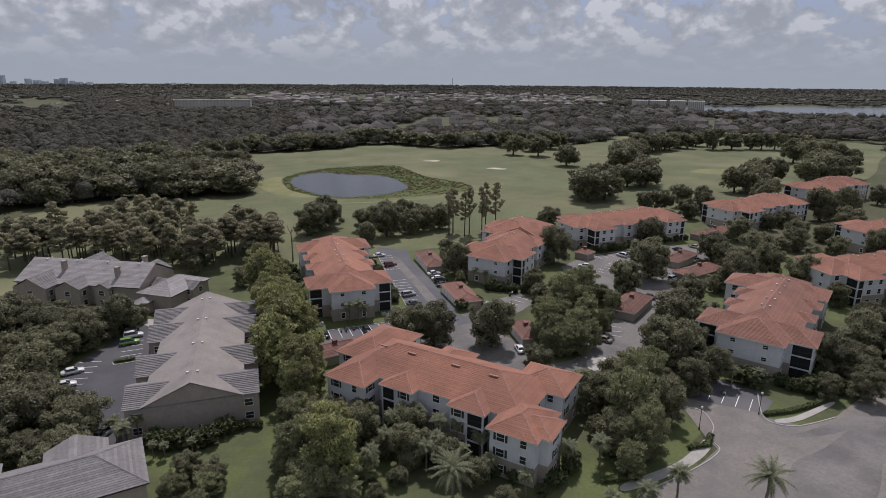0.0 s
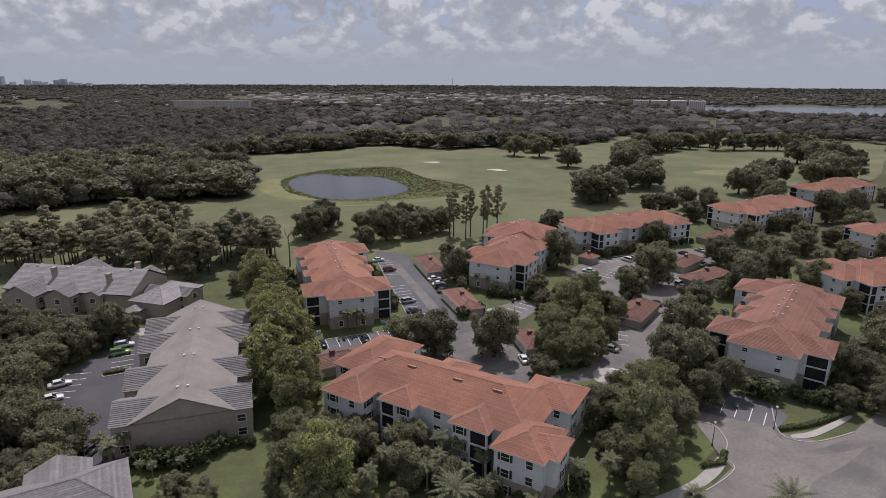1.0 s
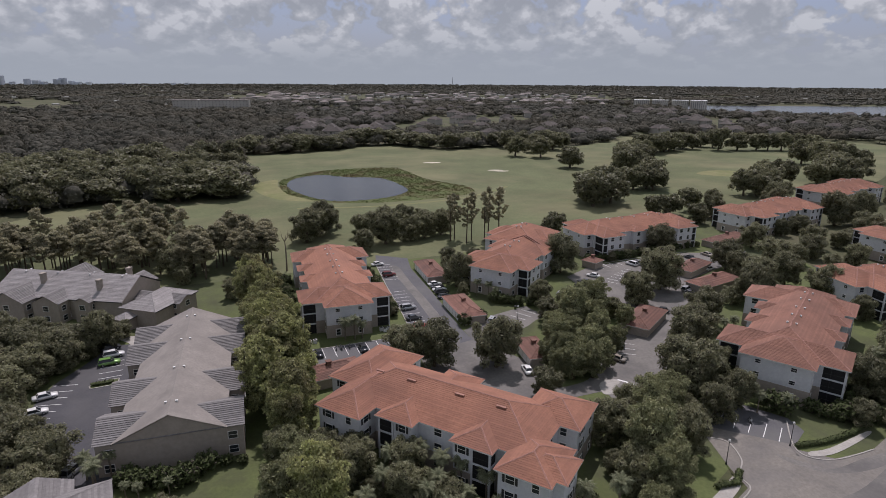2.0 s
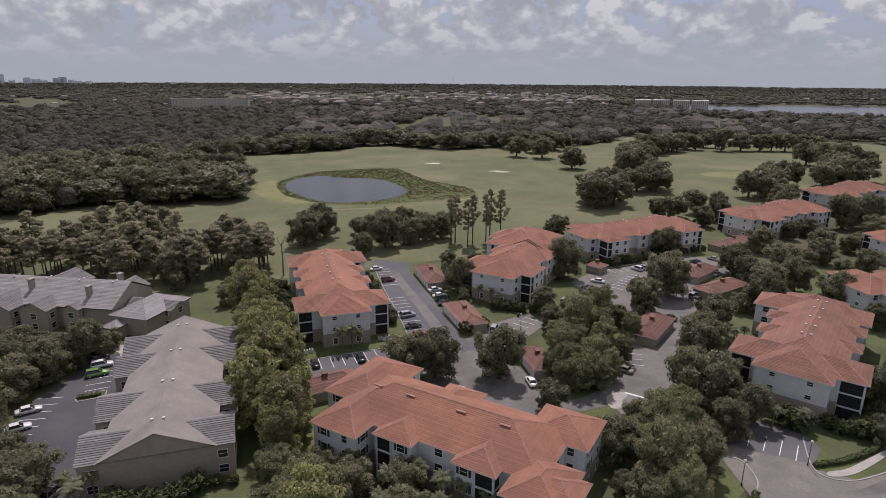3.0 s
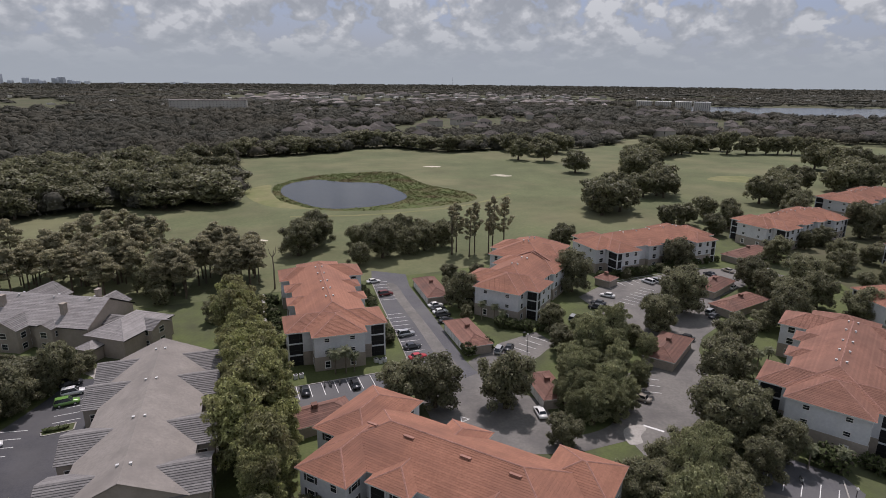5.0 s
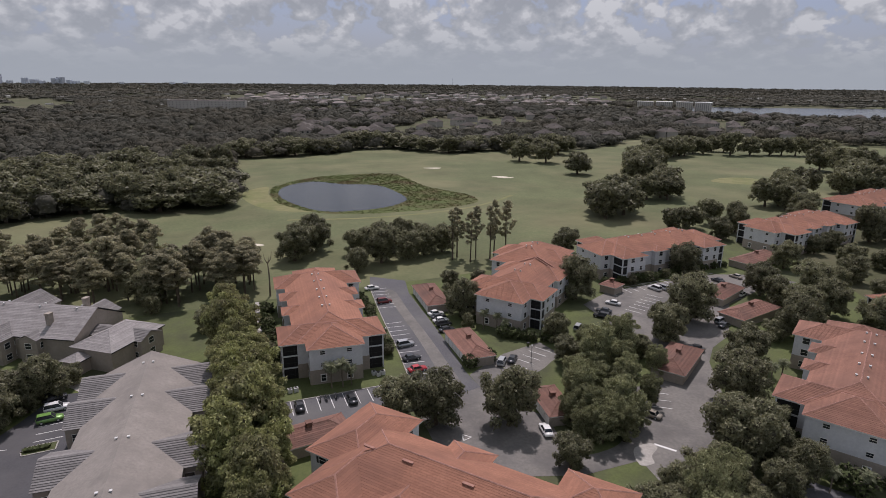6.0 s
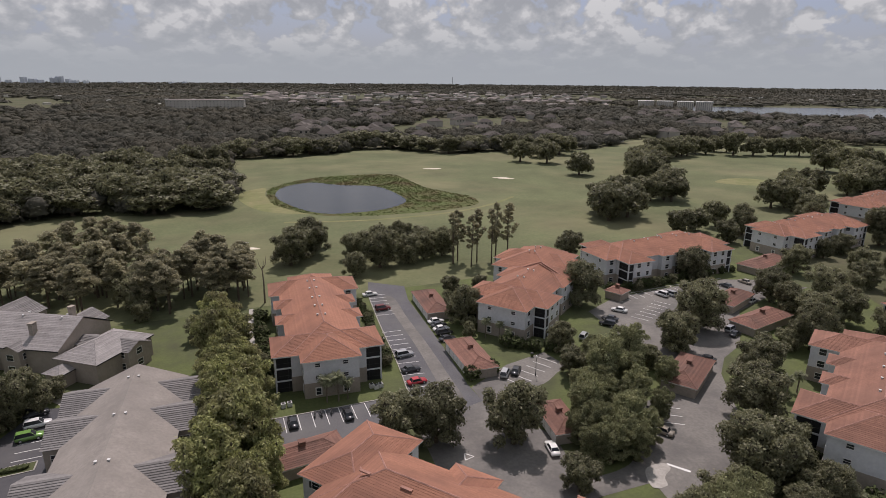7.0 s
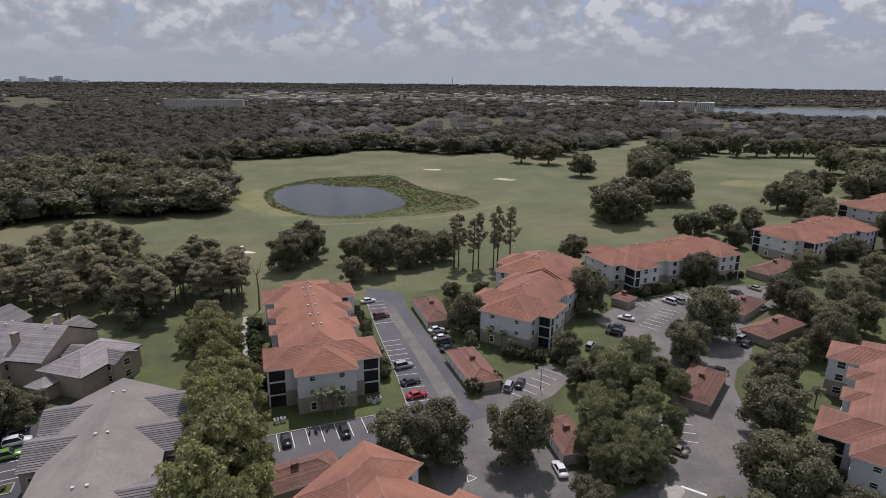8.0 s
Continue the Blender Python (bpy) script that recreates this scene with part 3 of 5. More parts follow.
def type_a(half, ew=12.3, bay=6.5, skew=0.0):
    """The long house: main roof, broad ends, a projecting bay at each end, two small hips on each long side."""
    q = half
    std = (0.55, 0.55, 0.55, 0.55)
    rects = [(-q + 4, q - 4, -8.6, 8.6, std),
             (-q + 4.2, -q + 15, -ew, ew, (2.9, 0.55, 0.6, 0.6)), (q - 15, q - 4.2, -ew + skew, ew + skew, (0.55, 2.9, 0.6, 0.6)),
             (-q, -q + 14, -bay, bay, std), (q - 14, q, -bay + skew, bay + skew, std),
             (-6.8, -1, -10.4, 10.4, std), (3.4, 9.4, -10.4, 10.4, std)]
    bal = []
    for s in (-1, 1):
        ya, yb = (bay - 0.5, ew - 0.6) if s > 0 else (-ew + 0.6, -bay + 0.5)
        side = "n" if s > 0 else "s"
        bal.append((-q + 4.7, -q + 7.1, ya, yb, "w" + side))
        bal.append((q - 7.1, q - 4.7, ya + skew, yb + skew, "e" + side))
    zr = 8.6 + 8.6 * 0.42
    vents = [(x, y, zr - abs(y) * 0.42) for x in (-11, -5, 1, 8, 14) for y in (-0.9, 0.9)]
    return rects, bal, vents


A_LABEL = "three-storey white stucco apartment house with terracotta hip roof"
for cx, cy, ang, half, ew, bay_half, skew in ((12.7, 33, 86.5, 28.4, 12.1, 6.4, -0.8), (135, 53, 3, 27.5, 13.2, 7.2, 0), (215.8, 58.5, 9, 27, 12.6, 7, 0),
                              (298, 85, 13, 27, 12.6, 7, 0), (109.6, -43.1, 31, 26.8, 12.8, 7.3, 1.9), (174, -28, -9, 26, 12.6, 7, 0), (234, 4, -2, 26, 12.6, 7, 0)):
    r, b, v = type_a(half, ew, bay_half, skew)
    apartment(pose(cx, cy, 0, rz=ang), r, b, A_LABEL, v, tile=M_TILE_D if skew > 1 else M_TILE)
S = (0.55, 0.55, 0.55, 0.55)
# the house whose rear half stands to one side
stepped = apartment(pose(78.5, 35.6, 0, rz=37.7),
                    [(-21.5, 12, -7.4, 10.6, S), (-21.5, -10.5, -10.8, 13.6, (2.9, 0.55, 0.6, 0.6)), (-4, 6.5, -8.6, 12.6, S), (-26.6, -11.5, -7.2, 7.4, S),
                     (14, 31.5, 3, 16.5, S), (4.5, 29.5, -1.5, 18.5, S), (12, 24, -4.4, 21.5, S)],
                    [(-20.9, -18.5, 6.9, 13.0, "wn"), (-20.9, -18.5, -10.2, -6.7, "ws")], A_LABEL,
                    [(x, y, 12.1) for x in (-11, -4) for y in (0.7, 2.5)] + [(x, y, 12.7) for x in (13, 18) for y in (7.6, 9.4)])
# its stepped roof: raised rakes where the front roof ends
for x in (2.0, 3.3):
    for y, z in ((10.9, 8.5), (-7.7, 8.5)):
        a, c = Vector((x, 1.6, 12.55)), Vector((x, y, z))
        g = Geo()
        up, side = Vector((0, 0, 0.26)), Vector((0.16, 0, 0))
        q = [a - side, a + side, c + side, c - side]
        g.poly([k + up for k in q])
        g.poly([q[0], q[3], q[3] + up, q[0] + up])
        g.poly([q[2], q[1], q[1] + up, q[2] + up])
        put("rake", g.mesh("rake", M_CAP), stepped, label="raised tiled rake")
# the house nearest the camera
apartment(pose(17.6, -47.8, 0, rz=-51.5),
          [(-20, 20, -8.5, 8.5, S), (-20, -10, -13.4, 4, S), (-25, -13.5, -4, 13, S), (-8.8, -1.0, -10.7, 0, (3.6, 0.55, 0.55, 0.55)), (6, 13.8, -10.7, 0, (0.55, 4.0, 0.55, 0.55)),
           (15.3, 24.6, -13.6, -2.5, S), (12.5, 23.5, 2.5, 13, S), (-6, 2, 0, 10.5, S), (18, 26.3, -11.8, -4.5, S)],
          [(-8.4, -5.2, -10.2, -7.8, "sw"), (9.8, 13.3, -10.2, -7.8, "se")], A_LABEL,
          [(x, -1.6, 11.6) for x in (-14, -7, 3, 11)], shutters=True, bays=False)


def garage(m, lx, ly, label="low garage with terracotta hip roof and pale walls"):
    top = thing("garage", label, "garage", "garages", m=m)
    tiles, caps = roof_rings(-lx / 2, lx / 2, -ly / 2, ly / 2, 2.5, 0.42)
    roof = put("roof", tiles.mesh("roof", M_TILE2), top)
    tagged(put("ridge_cap", caps.mesh("ridge_cap", M_TILE2), roof), kind="stuff")
    put("fascia", Geo().box(-lx / 2 + .02, lx / 2 - .02, -ly / 2 + .02, ly / 2 - .02, 2.32, 2.5).mesh("fascia", M_TRIM), top)
    put("wall", Geo().box(-lx / 2 + 0.4, lx / 2 - 0.4, -ly / 2 + 0.4, ly / 2 - 0.4, 0, 2.32).mesh("wall", M_TAN), top)
    put("roof_vent", Geo().box(-0.5, 0.5, -0.5, 0.5, -0.4, 0.5).box(-0.62, 0.62, -0.62, 0.62, 0.5, 0.62).mesh("roof_vent", M_TILE2), top, pose(0, 0, 2.5 + min(lx, ly) * 0.21 + 0.1), "small cupola on the ridge")
    n = max(1, round((lx - 1) / 3))
    for k in range(n):
        x = -lx / 2 + 0.7 + (k + 0.5) * (lx - 1.4) / n
        door = Geo().box(-1.2, 1.2, -0.03, 0.03, 0.02, 2.1)
        for j in range(4):
            door.box(-1.15, 1.15, 0.03, 0.045, 0.08 + j * 0.51, 0.52 + j * 0.51)
        put("garage_door", door.mesh("garage_door", M_TRIM), top, pose(x, ly / 2 - 0.4, 0))


garage(pose(44.6, 9.3, 0, rz=88), 17.5, 7.4)
garage(pose(47.6, 44.8, 0, rz=86), 18.5, 7.6)
garage(pose(87.5, -15.5, 0, rz=33), 17, 8)
garage(pose(129, 2, 0, rz=12), 19, 8)
garage(pose(134, 17, 0, rz=22), 16, 7.5)
garage(pose(174, 41, 0, rz=14), 22, 9)
garage(pose(1.5, -16.5, 0, rz=8), 15, 7.5)
garage(pose(49.6, -22, 0, rz=82), 12, 6.2)
garage(pose(104.9, 33.8, 0, rz=25), 6, 6)


# ---- grey houses ----
def gable(x0, x1, y0, y1, z, pitch, course, lift, axis="y"):
    """A gable roof in courses; the ridge runs along the axis."""
    g = Geo()
    hw = (x1 - x0) / 2 if axis == "y" else (y1 - y0) / 2
    n = max(3, round(hw / course))
    for k in range(n):
        s0, s1 = hw * k / n, hw * (k + 1) / n
        za, zb = z + s0 * pitch + lift, z + s1 * pitch
        for s in (0, 1):
            if axis == "y":
                a, b = (x0 + s0, x0 + s1) if s == 0 else (x1 - s0, x1 - s1)
                g.poly([(a, y0, za), (a, y1, za), (b, y1, zb), (b, y0, zb)])
                g.poly([(a, y0, za - lift), (a, y1, za - lift), (a, y1, za), (a, y0, za)])
            else:
                a, b = (y0 + s0, y0 + s1) if s == 0 else (y1 - s0, y1 - s1)
                g.poly([(x0, a, za), (x1, a, za), (x1, b, zb), (x0, b, zb)])
                g.poly([(x0, a, za - lift), (x1, a, za - lift), (x1, a, za), (x0, a, za)])
    return g


def gable_wall(x0, x1, y0, y1, z0, z, pitch, axis="y"):
    """A wall box with its gable triangles, closed below the roof."""
    g = Geo().box(x0, x1, y0, y1, z0, z)
    if axis == "y":
        c = (x0 + x1) / 2
        zr = z + (x1 - x0) / 2 * pitch
        for y in (y0, y1):
            g.poly([(x0, y, z), (x1, y, z), (c, y, zr)])
        g.poly([(x0, y0, z), (c, y0, zr), (c, y1, zr), (x0, y1, z)])
        g.poly([(x1, y0, z), (x1, y1, z), (c, y1, zr), (c, y0, zr)])
    else:
        c = (y0 + y1) / 2
        zr = z + (y1 - y0) / 2 * pitch
        for x in (x0, x1):
            g.poly([(x, y0, z), (x, y1, z), (x, c, zr)])
        g.poly([(x0, y0, z), (x1, y0, z), (x1, c, zr), (x0, c, zr)])
        g.poly([(x0, y1, z), (x0, c, zr), (x1, c, zr), (x1, y1, z)])
    return g


def grey_house(m, label, length, hw, wings, H=6.0, pitch=0.44, chimneys=(), skin=None, hip=False):
    """A two-storey house: long shingled gable and lower cross gables with concrete tiles."""
    top = thing("grey_house", label, "apartment building", "grey-roofed houses", m=m)
    if hip:
        tiles, caps = roof_rings(-hw, hw, -length / 2, length / 2, H, pitch, 0.4, 0.028)
        tagged(put("ridge_cap", caps.mesh("ridge_cap", skin), put("roof", tiles.mesh("roof", skin), top, label="hipped grey tile roof")), kind="stuff")
        put("wall", Geo().box(-hw + 0.5, hw - 0.5, -length / 2 + 0.5, length / 2 - 0.5, 0, H + 0.02).mesh("wall", M_BEIGE), top)
    else:
        put("roof", gable(-hw, hw, -length / 2, length / 2, H, pitch, 0.42 if skin else 0.3, 0.035 if skin else 0.02).mesh("roof", skin or M_SHINGLE), top, label="grey shingle roof")
        put("wall", gable_wall(-hw + 0.5, hw - 0.5, -length / 2 + 0.4, length / 2 - 0.4, 0, H - 0.08, pitch).mesh("wall", M_BEIGE), top)
    for s in (-1, 1):
        put("fascia", Geo().box(s * hw - 0.03, s * hw + 0.03, -length / 2, length / 2, H - 0.22, H).mesh("fascia", M_DARK), top)
    for side, y, half, out in wings:
        x0, x1 = (-out, 0) if side < 0 else (0, out)
        z = H - 0.1
        put("wing_roof", gable(x0, x1, y - half, y + half, z, pitch, 0.42, 0.085, "x").mesh("wing_roof", M_GTILE), top, label="grey concrete tile roof in courses")
        e = 0.35
        wx0, wx1 = (x0 + e, x1) if side < 0 else (x0, x1 - e)
        put("wing_wall", gable_wall(wx0, wx1, y - half + 0.3, y + half - 0.3, 0, z - 0.08, pitch, "x").mesh("wing_wall", M_BEIGE), top)
        for fl in (0, 1):
            for dx in (1.8, 4.6):
                add_window(top, side * (out - e - dx), y - half + 0.3, 0.8 + fl * 2.8, 180, 1.5, 1.4)
            add_window(top, side * (out - e), y, 0.8 + fl * 2.8, -90 * side, 1.6, 1.4)
    zr = H + hw * pitch
    for k in range(0 if hip else 4):
        y = -length / 2 + 5 + k * (length - 10) / 3
        for dx in (-0.9, 0.9):
            put("roof_vent", VENT, top, pose(dx, y, zr - 0.45))
    for x, y in chimneys:
        put("chimney", Geo().box(-0.7, 0.7, -0.5, 0.5, 0, 2.8).box(-0.82, 0.82, -0.62, 0.62, 2.45, 2.6).box(-0.8, 0.8, -0.6, 0.6, 2.8, 3.0).mesh("chimney", M_BEIGE), top, pose(x, y, zr - abs(x) * pitch - 0.3))
    return top


grey_house(pose(-27.6, -12.5, 0, rz=-3.6), "two-storey beige house with long grey shingle roof", 51, 9.1,
           [(s, y, 5.3, 12.0) for s in (-1, 1) for y in (-20.0, -7.0, 10.0, 20.0)], H=6.2)
grey_house(pose(-57.5, 52.3, 0, rz=61), "two-storey beige house with grey gabled tile roof and chimneys", 40, 9.2,
           [(-1, -9, 2.6, 10.8), (-1, 0, 4.2, 13), (-1, 11, 5.5, 14), (1, -13, 4.6, 11.5), (1, 8, 6, 14)], chimneys=((-5.2, -11), (3.6, -14), (-4, 7)), pitch=0.52, skin=M_GTILE_L)
grey_house(pose(-35.4, 36.4, 0, rz=-37), "low beige annex with grey tiled hip roof", 17.2, 6.0, [(-1, 1.5, 3.2, 7.6), (1, 2, 3.6, 7.8)], H=5.2, skin=M_GTILE_L, hip=True)
grey_house(pose(-43.4, 30.6, 0, rz=-37), "small grey-tiled entrance porch of a beige house", 5.6, 2.5, [], H=3.4, skin=M_GTILE_L, hip=True)
grey_house(pose(-50.7, -55.8, 0, rz=99), "two-storey beige house with grey tiled hip roof", 30, 6.75, [(1, -5.5, 4.6, 9.6), (1, 9, 4.6, 9.6)], H=6.0, skin=M_GTILE, hip=True)


# ---- trees ----
def leaves(centres, count, size, rng, hang=False, core=0.72):
    """Small three-cornered leaf clusters spread over the shells of lobes (x, y, z, rx, rz); hang: slim drooping sprays."""
    v, f = [], []
    area = [c[3] * (c[3] + c[4]) for c in centres]
    tot = sum(area)
    for c, a in zip(centres, area):
        for _ in range(int(count * a / tot)):
            d = Vector((rng.gauss(0, 1), rng.gauss(0, 1), rng.gauss(0.2, 1))).normalized()
            r = core + (1 - core) * rng.random() ** 0.6 + (0.34 * rng.random() if rng.random() < 0.3 else 0)
            p = Vector((c[0] + d.x * c[3] * r, c[1] + d.y * c[3] * r, c[2] + d.z * c[4] * r))
            s = size * rng.uniform(0.55, 1.4)
            if hang:
                u = Vector((d.x * 0.7 + rng.gauss(0, 0.5), d.y * 0.7 + rng.gauss(0, 0.5), rng.gauss(-0.9, 0.5))).normalized()
                w = u.cross(Vector((rng.gauss(0, 1), rng.gauss(0, 1), rng.gauss(0, 0.6)))).normalized()
                pts = (p + w * s * 0.7, p - w * s * 0.7, p + u * s * 2.2)
            else:
                nrm = (d * 0.8 + Vector((rng.gauss(0, 0.6), rng.gauss(0, 0.6), rng.gauss(0.3, 0.55)))).normalized()
                u = nrm.orthogonal().normalized()
                w = nrm.cross(u)
                a1 = rng.random() * 6.28
                u, w = u * math.cos(a1) + w * math.sin(a1), w * math.cos(a1) - u * math.sin(a1)
                pts = (p - u * s + w * s * 0.65, p - u * s * 0.7 - w * s * 0.75, p + u * s * 1.25)
            k = len(v)
            v += [tuple(q) for q in pts]
            f.append((k, k + 1, k + 2))
    return v, f


def blob(v, f, c, rx, rz, rng, seg=7, rows=4):
    """A rough closed lump inside a lobe, that keeps light out of the crown."""
    k = len(v)
    v.append((c[0], c[1], c[2] - rz))
    for i in range(1, rows):
        t = math.pi * i / rows
        for j in range(seg):
            a = 2 * math.pi * j / seg
            q = rng.uniform(0.8, 1.1)
            v.append((c[0] + math.sin(t) * math.cos(a) * rx * q, c[1] + math.sin(t) * math.sin(a) * rx * q, c[2] - math.cos(t) * rz * q))
    v.append((c[0], c[1], c[2] + rz))
    for j in range(seg):
        f.append((k, k + 1 + (j + 1) % seg, k + 1 + j))
    for i in range(rows - 2):
        for j in range(seg):
            p, q = k + 1 + i * seg, k + 1 + (i + 1) * seg
            f.append((p + j, p + (j + 1) % seg, q + (j + 1) % seg, q + j))
    last, p = len(v) - 1, k + 1 + (rows - 2) * seg
    for j in range(seg):
        f.append((p + j, p + (j + 1) % seg, last))


def tree_oak(seed, R, Ht, count, leaf, mat, label, name="oak_tree", trunk=1.0, low=0.22, lobe=(0.13, 0.24), n=56, hang=False):
    """A broad tree: tapered trunk, limbs to each lobe, a crown of leaf clusters with gaps."""
    rng = random.Random(seed)
    lobes = []
    for _ in range(n):
        a, d = rng.random() * 6.28, R * math.sqrt(rng.random()) * 0.72
        r = R * rng.uniform(*lobe)
        mid, half = Ht * (1 + low) / 2, Ht * (1 - low) / 2
        h = mid + (2 * rng.random() - 1) * max(0.1, half * math.sqrt(max(0.04, 1 - (d / R) ** 2)) - r * 0.6)
        lobes.append((math.cos(a) * d, math.sin(a) * d, h, r, r * rng.uniform(0.75, 1.0)))
    lobes.append((0, 0, Ht * 0.6, R * 0.5, Ht * 0.3))
    v, f = leaves(lobes, count, leaf, rng, hang, 0.5 if hang else 0.68)
    k = len(f)
    for c in lobes:     # a dark lump in each lobe: the crown's inner shade as colour
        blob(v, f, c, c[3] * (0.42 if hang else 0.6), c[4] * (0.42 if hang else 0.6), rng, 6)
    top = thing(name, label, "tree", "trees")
    put("crown", mesh("crown", v, f, mat, [mat, M_CROWN_CORE], [0] * k + [1] * (len(f) - k)), top)
    g = Geo()
    tr = 0.028 * Ht * trunk + 0.08
    g.tube([(0, 0, -0.1), (0.05, 0, Ht * 0.12), (rng.uniform(-.3, .3), rng.uniform(-.3, .3), Ht * 0.35), (0, 0, Ht * 0.6)], [tr * 1.35, tr, tr * 0.8, tr * 0.45], 7)
    for i, c in enumerate(lobes[:7]):
        g.f.append((14 + i, len(g.v), len(g.v) + 1))
        g.tube([(0, 0, Ht * 0.25), (c[0] * 0.45, c[1] * 0.45, Ht * 0.3 + (c[2] - Ht * 0.3) * 0.5), (c[0], c[1], c[2])], [tr * 0.5, tr * 0.33, tr * 0.12], 5)
    put("trunk", g.mesh("trunk", M_BARK), top)
    return top


def tree_pine(seed, Ht, R, count, mat, label, crown=0.45, name="pine_tree", tiers=36):
    """A tall bare trunk with ragged tiers of needles at the top."""
    rng = random.Random(seed)
    lobes = []
    for i in range(tiers):
        t = (i + rng.random()) / tiers
        z = Ht * (1 - crown + crown * t * 0.97)
        sp = R * math.sqrt(max(0.05, 1 - (2 * t - 0.75) ** 2 * 0.75))
        a = rng.random() * 6.28
        r = R * rng.uniform(0.16, 0.3)
        d = sp * (0.25 + 0.75 * rng.random()) * 0.85
        lobes.append((math.cos(a) * d, math.sin(a) * d, z, r * 1.15, r * rng.uniform(0.6, 0.9)))
    v, f = leaves(lobes, count, 0.24, rng, core=0.15)
    top = thing(name, label, "tree", "pines")
    put("crown", mesh("crown", v, f, mat), top)
    lean = (rng.uniform(-.5, .5), rng.uniform(-.5, .5))
    tr = 0.2
    g = Geo().tube([(0, 0, -0.1), (lean[0] * .4, lean[1] * .4, Ht * .4), (lean[0], lean[1], Ht * .75), (0, 0, Ht * .97)], [tr * 1.3, tr, tr * .7, tr * .2], 6)
    for i, c in enumerate(lobes[::2]):
        g.f.append((12 + i % 6, len(g.v), len(g.v) + 1))
        g.tube([(lean[0] * .8, lean[1] * .8, c[2] - 0.8), (c[0], c[1], c[2])], [0.08, 0.03], 3)
    put("trunk", g.mesh("trunk", M_BARK), top)
    return top


def tree_palm(seed, Ht, fl, n, label, droop=1.0, name="palm_tree", wide=0.42):
    """A palm: ringed trunk and arching fronds with drooping leaflets."""
    rng = random.Random(seed)
    top = thing(name, label, "palm", "palms")
    g = Geo()
    zs = [Ht * i / 8 for i in range(9)]
    g.tube([(0.06 * math.sin(i), 0, z) for i, z in enumerate(zs)], [0.26 if i % 2 else 0.21 for i in range(9)], 7)
    put("trunk", g.mesh("trunk", M_PALMBARK), top)
    g = Geo()
    for i in range(n):
        a = 2.4 * i + rng.uniform(-.2, .2)
        e = rng.uniform(-0.25, 1.25)
        out = Vector((math.cos(a), math.sin(a), 0))
        side = Vector((-math.sin(a), math.cos(a), 0))
        p = Vector((0, 0, Ht))
        L = fl * rng.uniform(0.8, 1.1)
        prev = None
        for k in range(9):
            t = k / 8
            w = 0.12 + wide * math.sin(math.pi * min(1, t * 0.85 + 0.12)) * fl / 3
            q = p + Vector((0, 0, -0.3 * w))
            cur = (p, q + side * w, q - side * w)
            if prev:
                # leaflets: slim blades with gaps between them
                for s in (1, 2):
                    for h in (0.0, 0.34, 0.67):
                        b0, b1 = prev[0].lerp(cur[0], h), prev[0].lerp(cur[0], h + 0.3)
                        tip = prev[s].lerp(cur[s], h + 0.5) - Vector((0, 0, 0.22 * w))
                        g.poly([b0, b1, tip])
            prev = cur
            ang = e - droop * t * 1.5
            p = p + (out * math.cos(ang) + Vector((0, 0, math.sin(ang)))) * L / 8
    put("crown", g.mesh("crown", M_PALM), top, label="arching green fronds")
    return top


OAKS = [tree_oak(10 + i, 6.5, 11.5, 15000, 0.2, M_OAK, "broad dark green tree with dense uneven crown", low=0.02) for i in range(5)]
FAR_OAKS = [tree_oak(20 + i, 6.5, 11.0, 5200, 0.34, M_OAK, "broad dark green tree at the edge of the golf course", "live_oak", low=0.1) for i in range(4)]
CYPS = [tree_oak(30 + i, 3.9, 13.5, 19000, 0.15, M_CYP, "tall yellowish green tree with hanging foliage", "cypress_tree", low=0.06, lobe=(0.12, 0.21), n=90, hang=True) for i in range(3)]
PINES = [tree_pine(50 + i, 18.5 + i * 0.8, 4.3, 7600, M_PINE, "tall pine with bare trunk and ragged top", 0.56) for i in range(5)]
SLIMS = [tree_pine(60 + i, 19.5, 2.9, 2700, M_PINE, "slim tall pine with open ragged crown on the lawn", 0.62, tiers=30) for i in range(3)]
TALLS = [tree_oak(70 + i, 6.0, 16.5, 24000, 0.16, M_FEATHER, "tall feathery olive green tree with open crown", "feathery_tree", low=0.05, lobe=(0.09, 0.17), n=95, hang=True) for i in range(3)]
SHRUBS = [tree_oak(75 + i, 1.5, 2.0, 800, 0.16, M_HEDGE, "low rounded green shrub on the lawn", "shrub", low=0.02) for i in range(2)]
PALMS = [tree_palm(80 + i, 6.5 + i, 2.7, 50, "slim cabbage palm with round head of fronds", wide=0.75) for i in range(2)]
DATES = [tree_palm(90, 6.0, 4.3, 44, "stout date palm with long arching fronds", 0.8, wide=0.34)]
rng = random.Random(5)
used = set()


def plant(kinds, x, y, scale=1.0, tall=None, turn=None):
    fresh = [k for k in kinds if k.name not in used]
    src = fresh[0] if fresh else kinds[rng.randrange(len(kinds))]
    m = pose(x, y, 0, rz=rng.random() * 360 if turn is None else turn) @ Matrix.Diagonal((scale, scale, tall or scale, 1))
    if src.name not in used:
        used.add(src.name)
        src.matrix_basis = m
        return src
    return copy_thing(src, m)


def plant_all(kinds, rows, base, tall=1.0):
    for x, y, r in rows:
        plant(kinds, x, y, r / base, r / base * tall * rng.uniform(0.92, 1.08))


def plant_groups(kinds, rows, base):
    """Where a crown is very broad, several trees stand together."""
    for x, y, r in rows:
        n = 1 if r < 10.2 else 3
        for i in range(n):
            a = rng.random() * 2 + i * 2.1
            d = r * 0.5 if n > 1 else 0
            q = r * (0.66 if n > 1 else 0.9)
            plant(kinds, x + math.cos(a) * d, y + math.sin(a) * d, q / base, q / base * rng.uniform(0.85, 1.05))


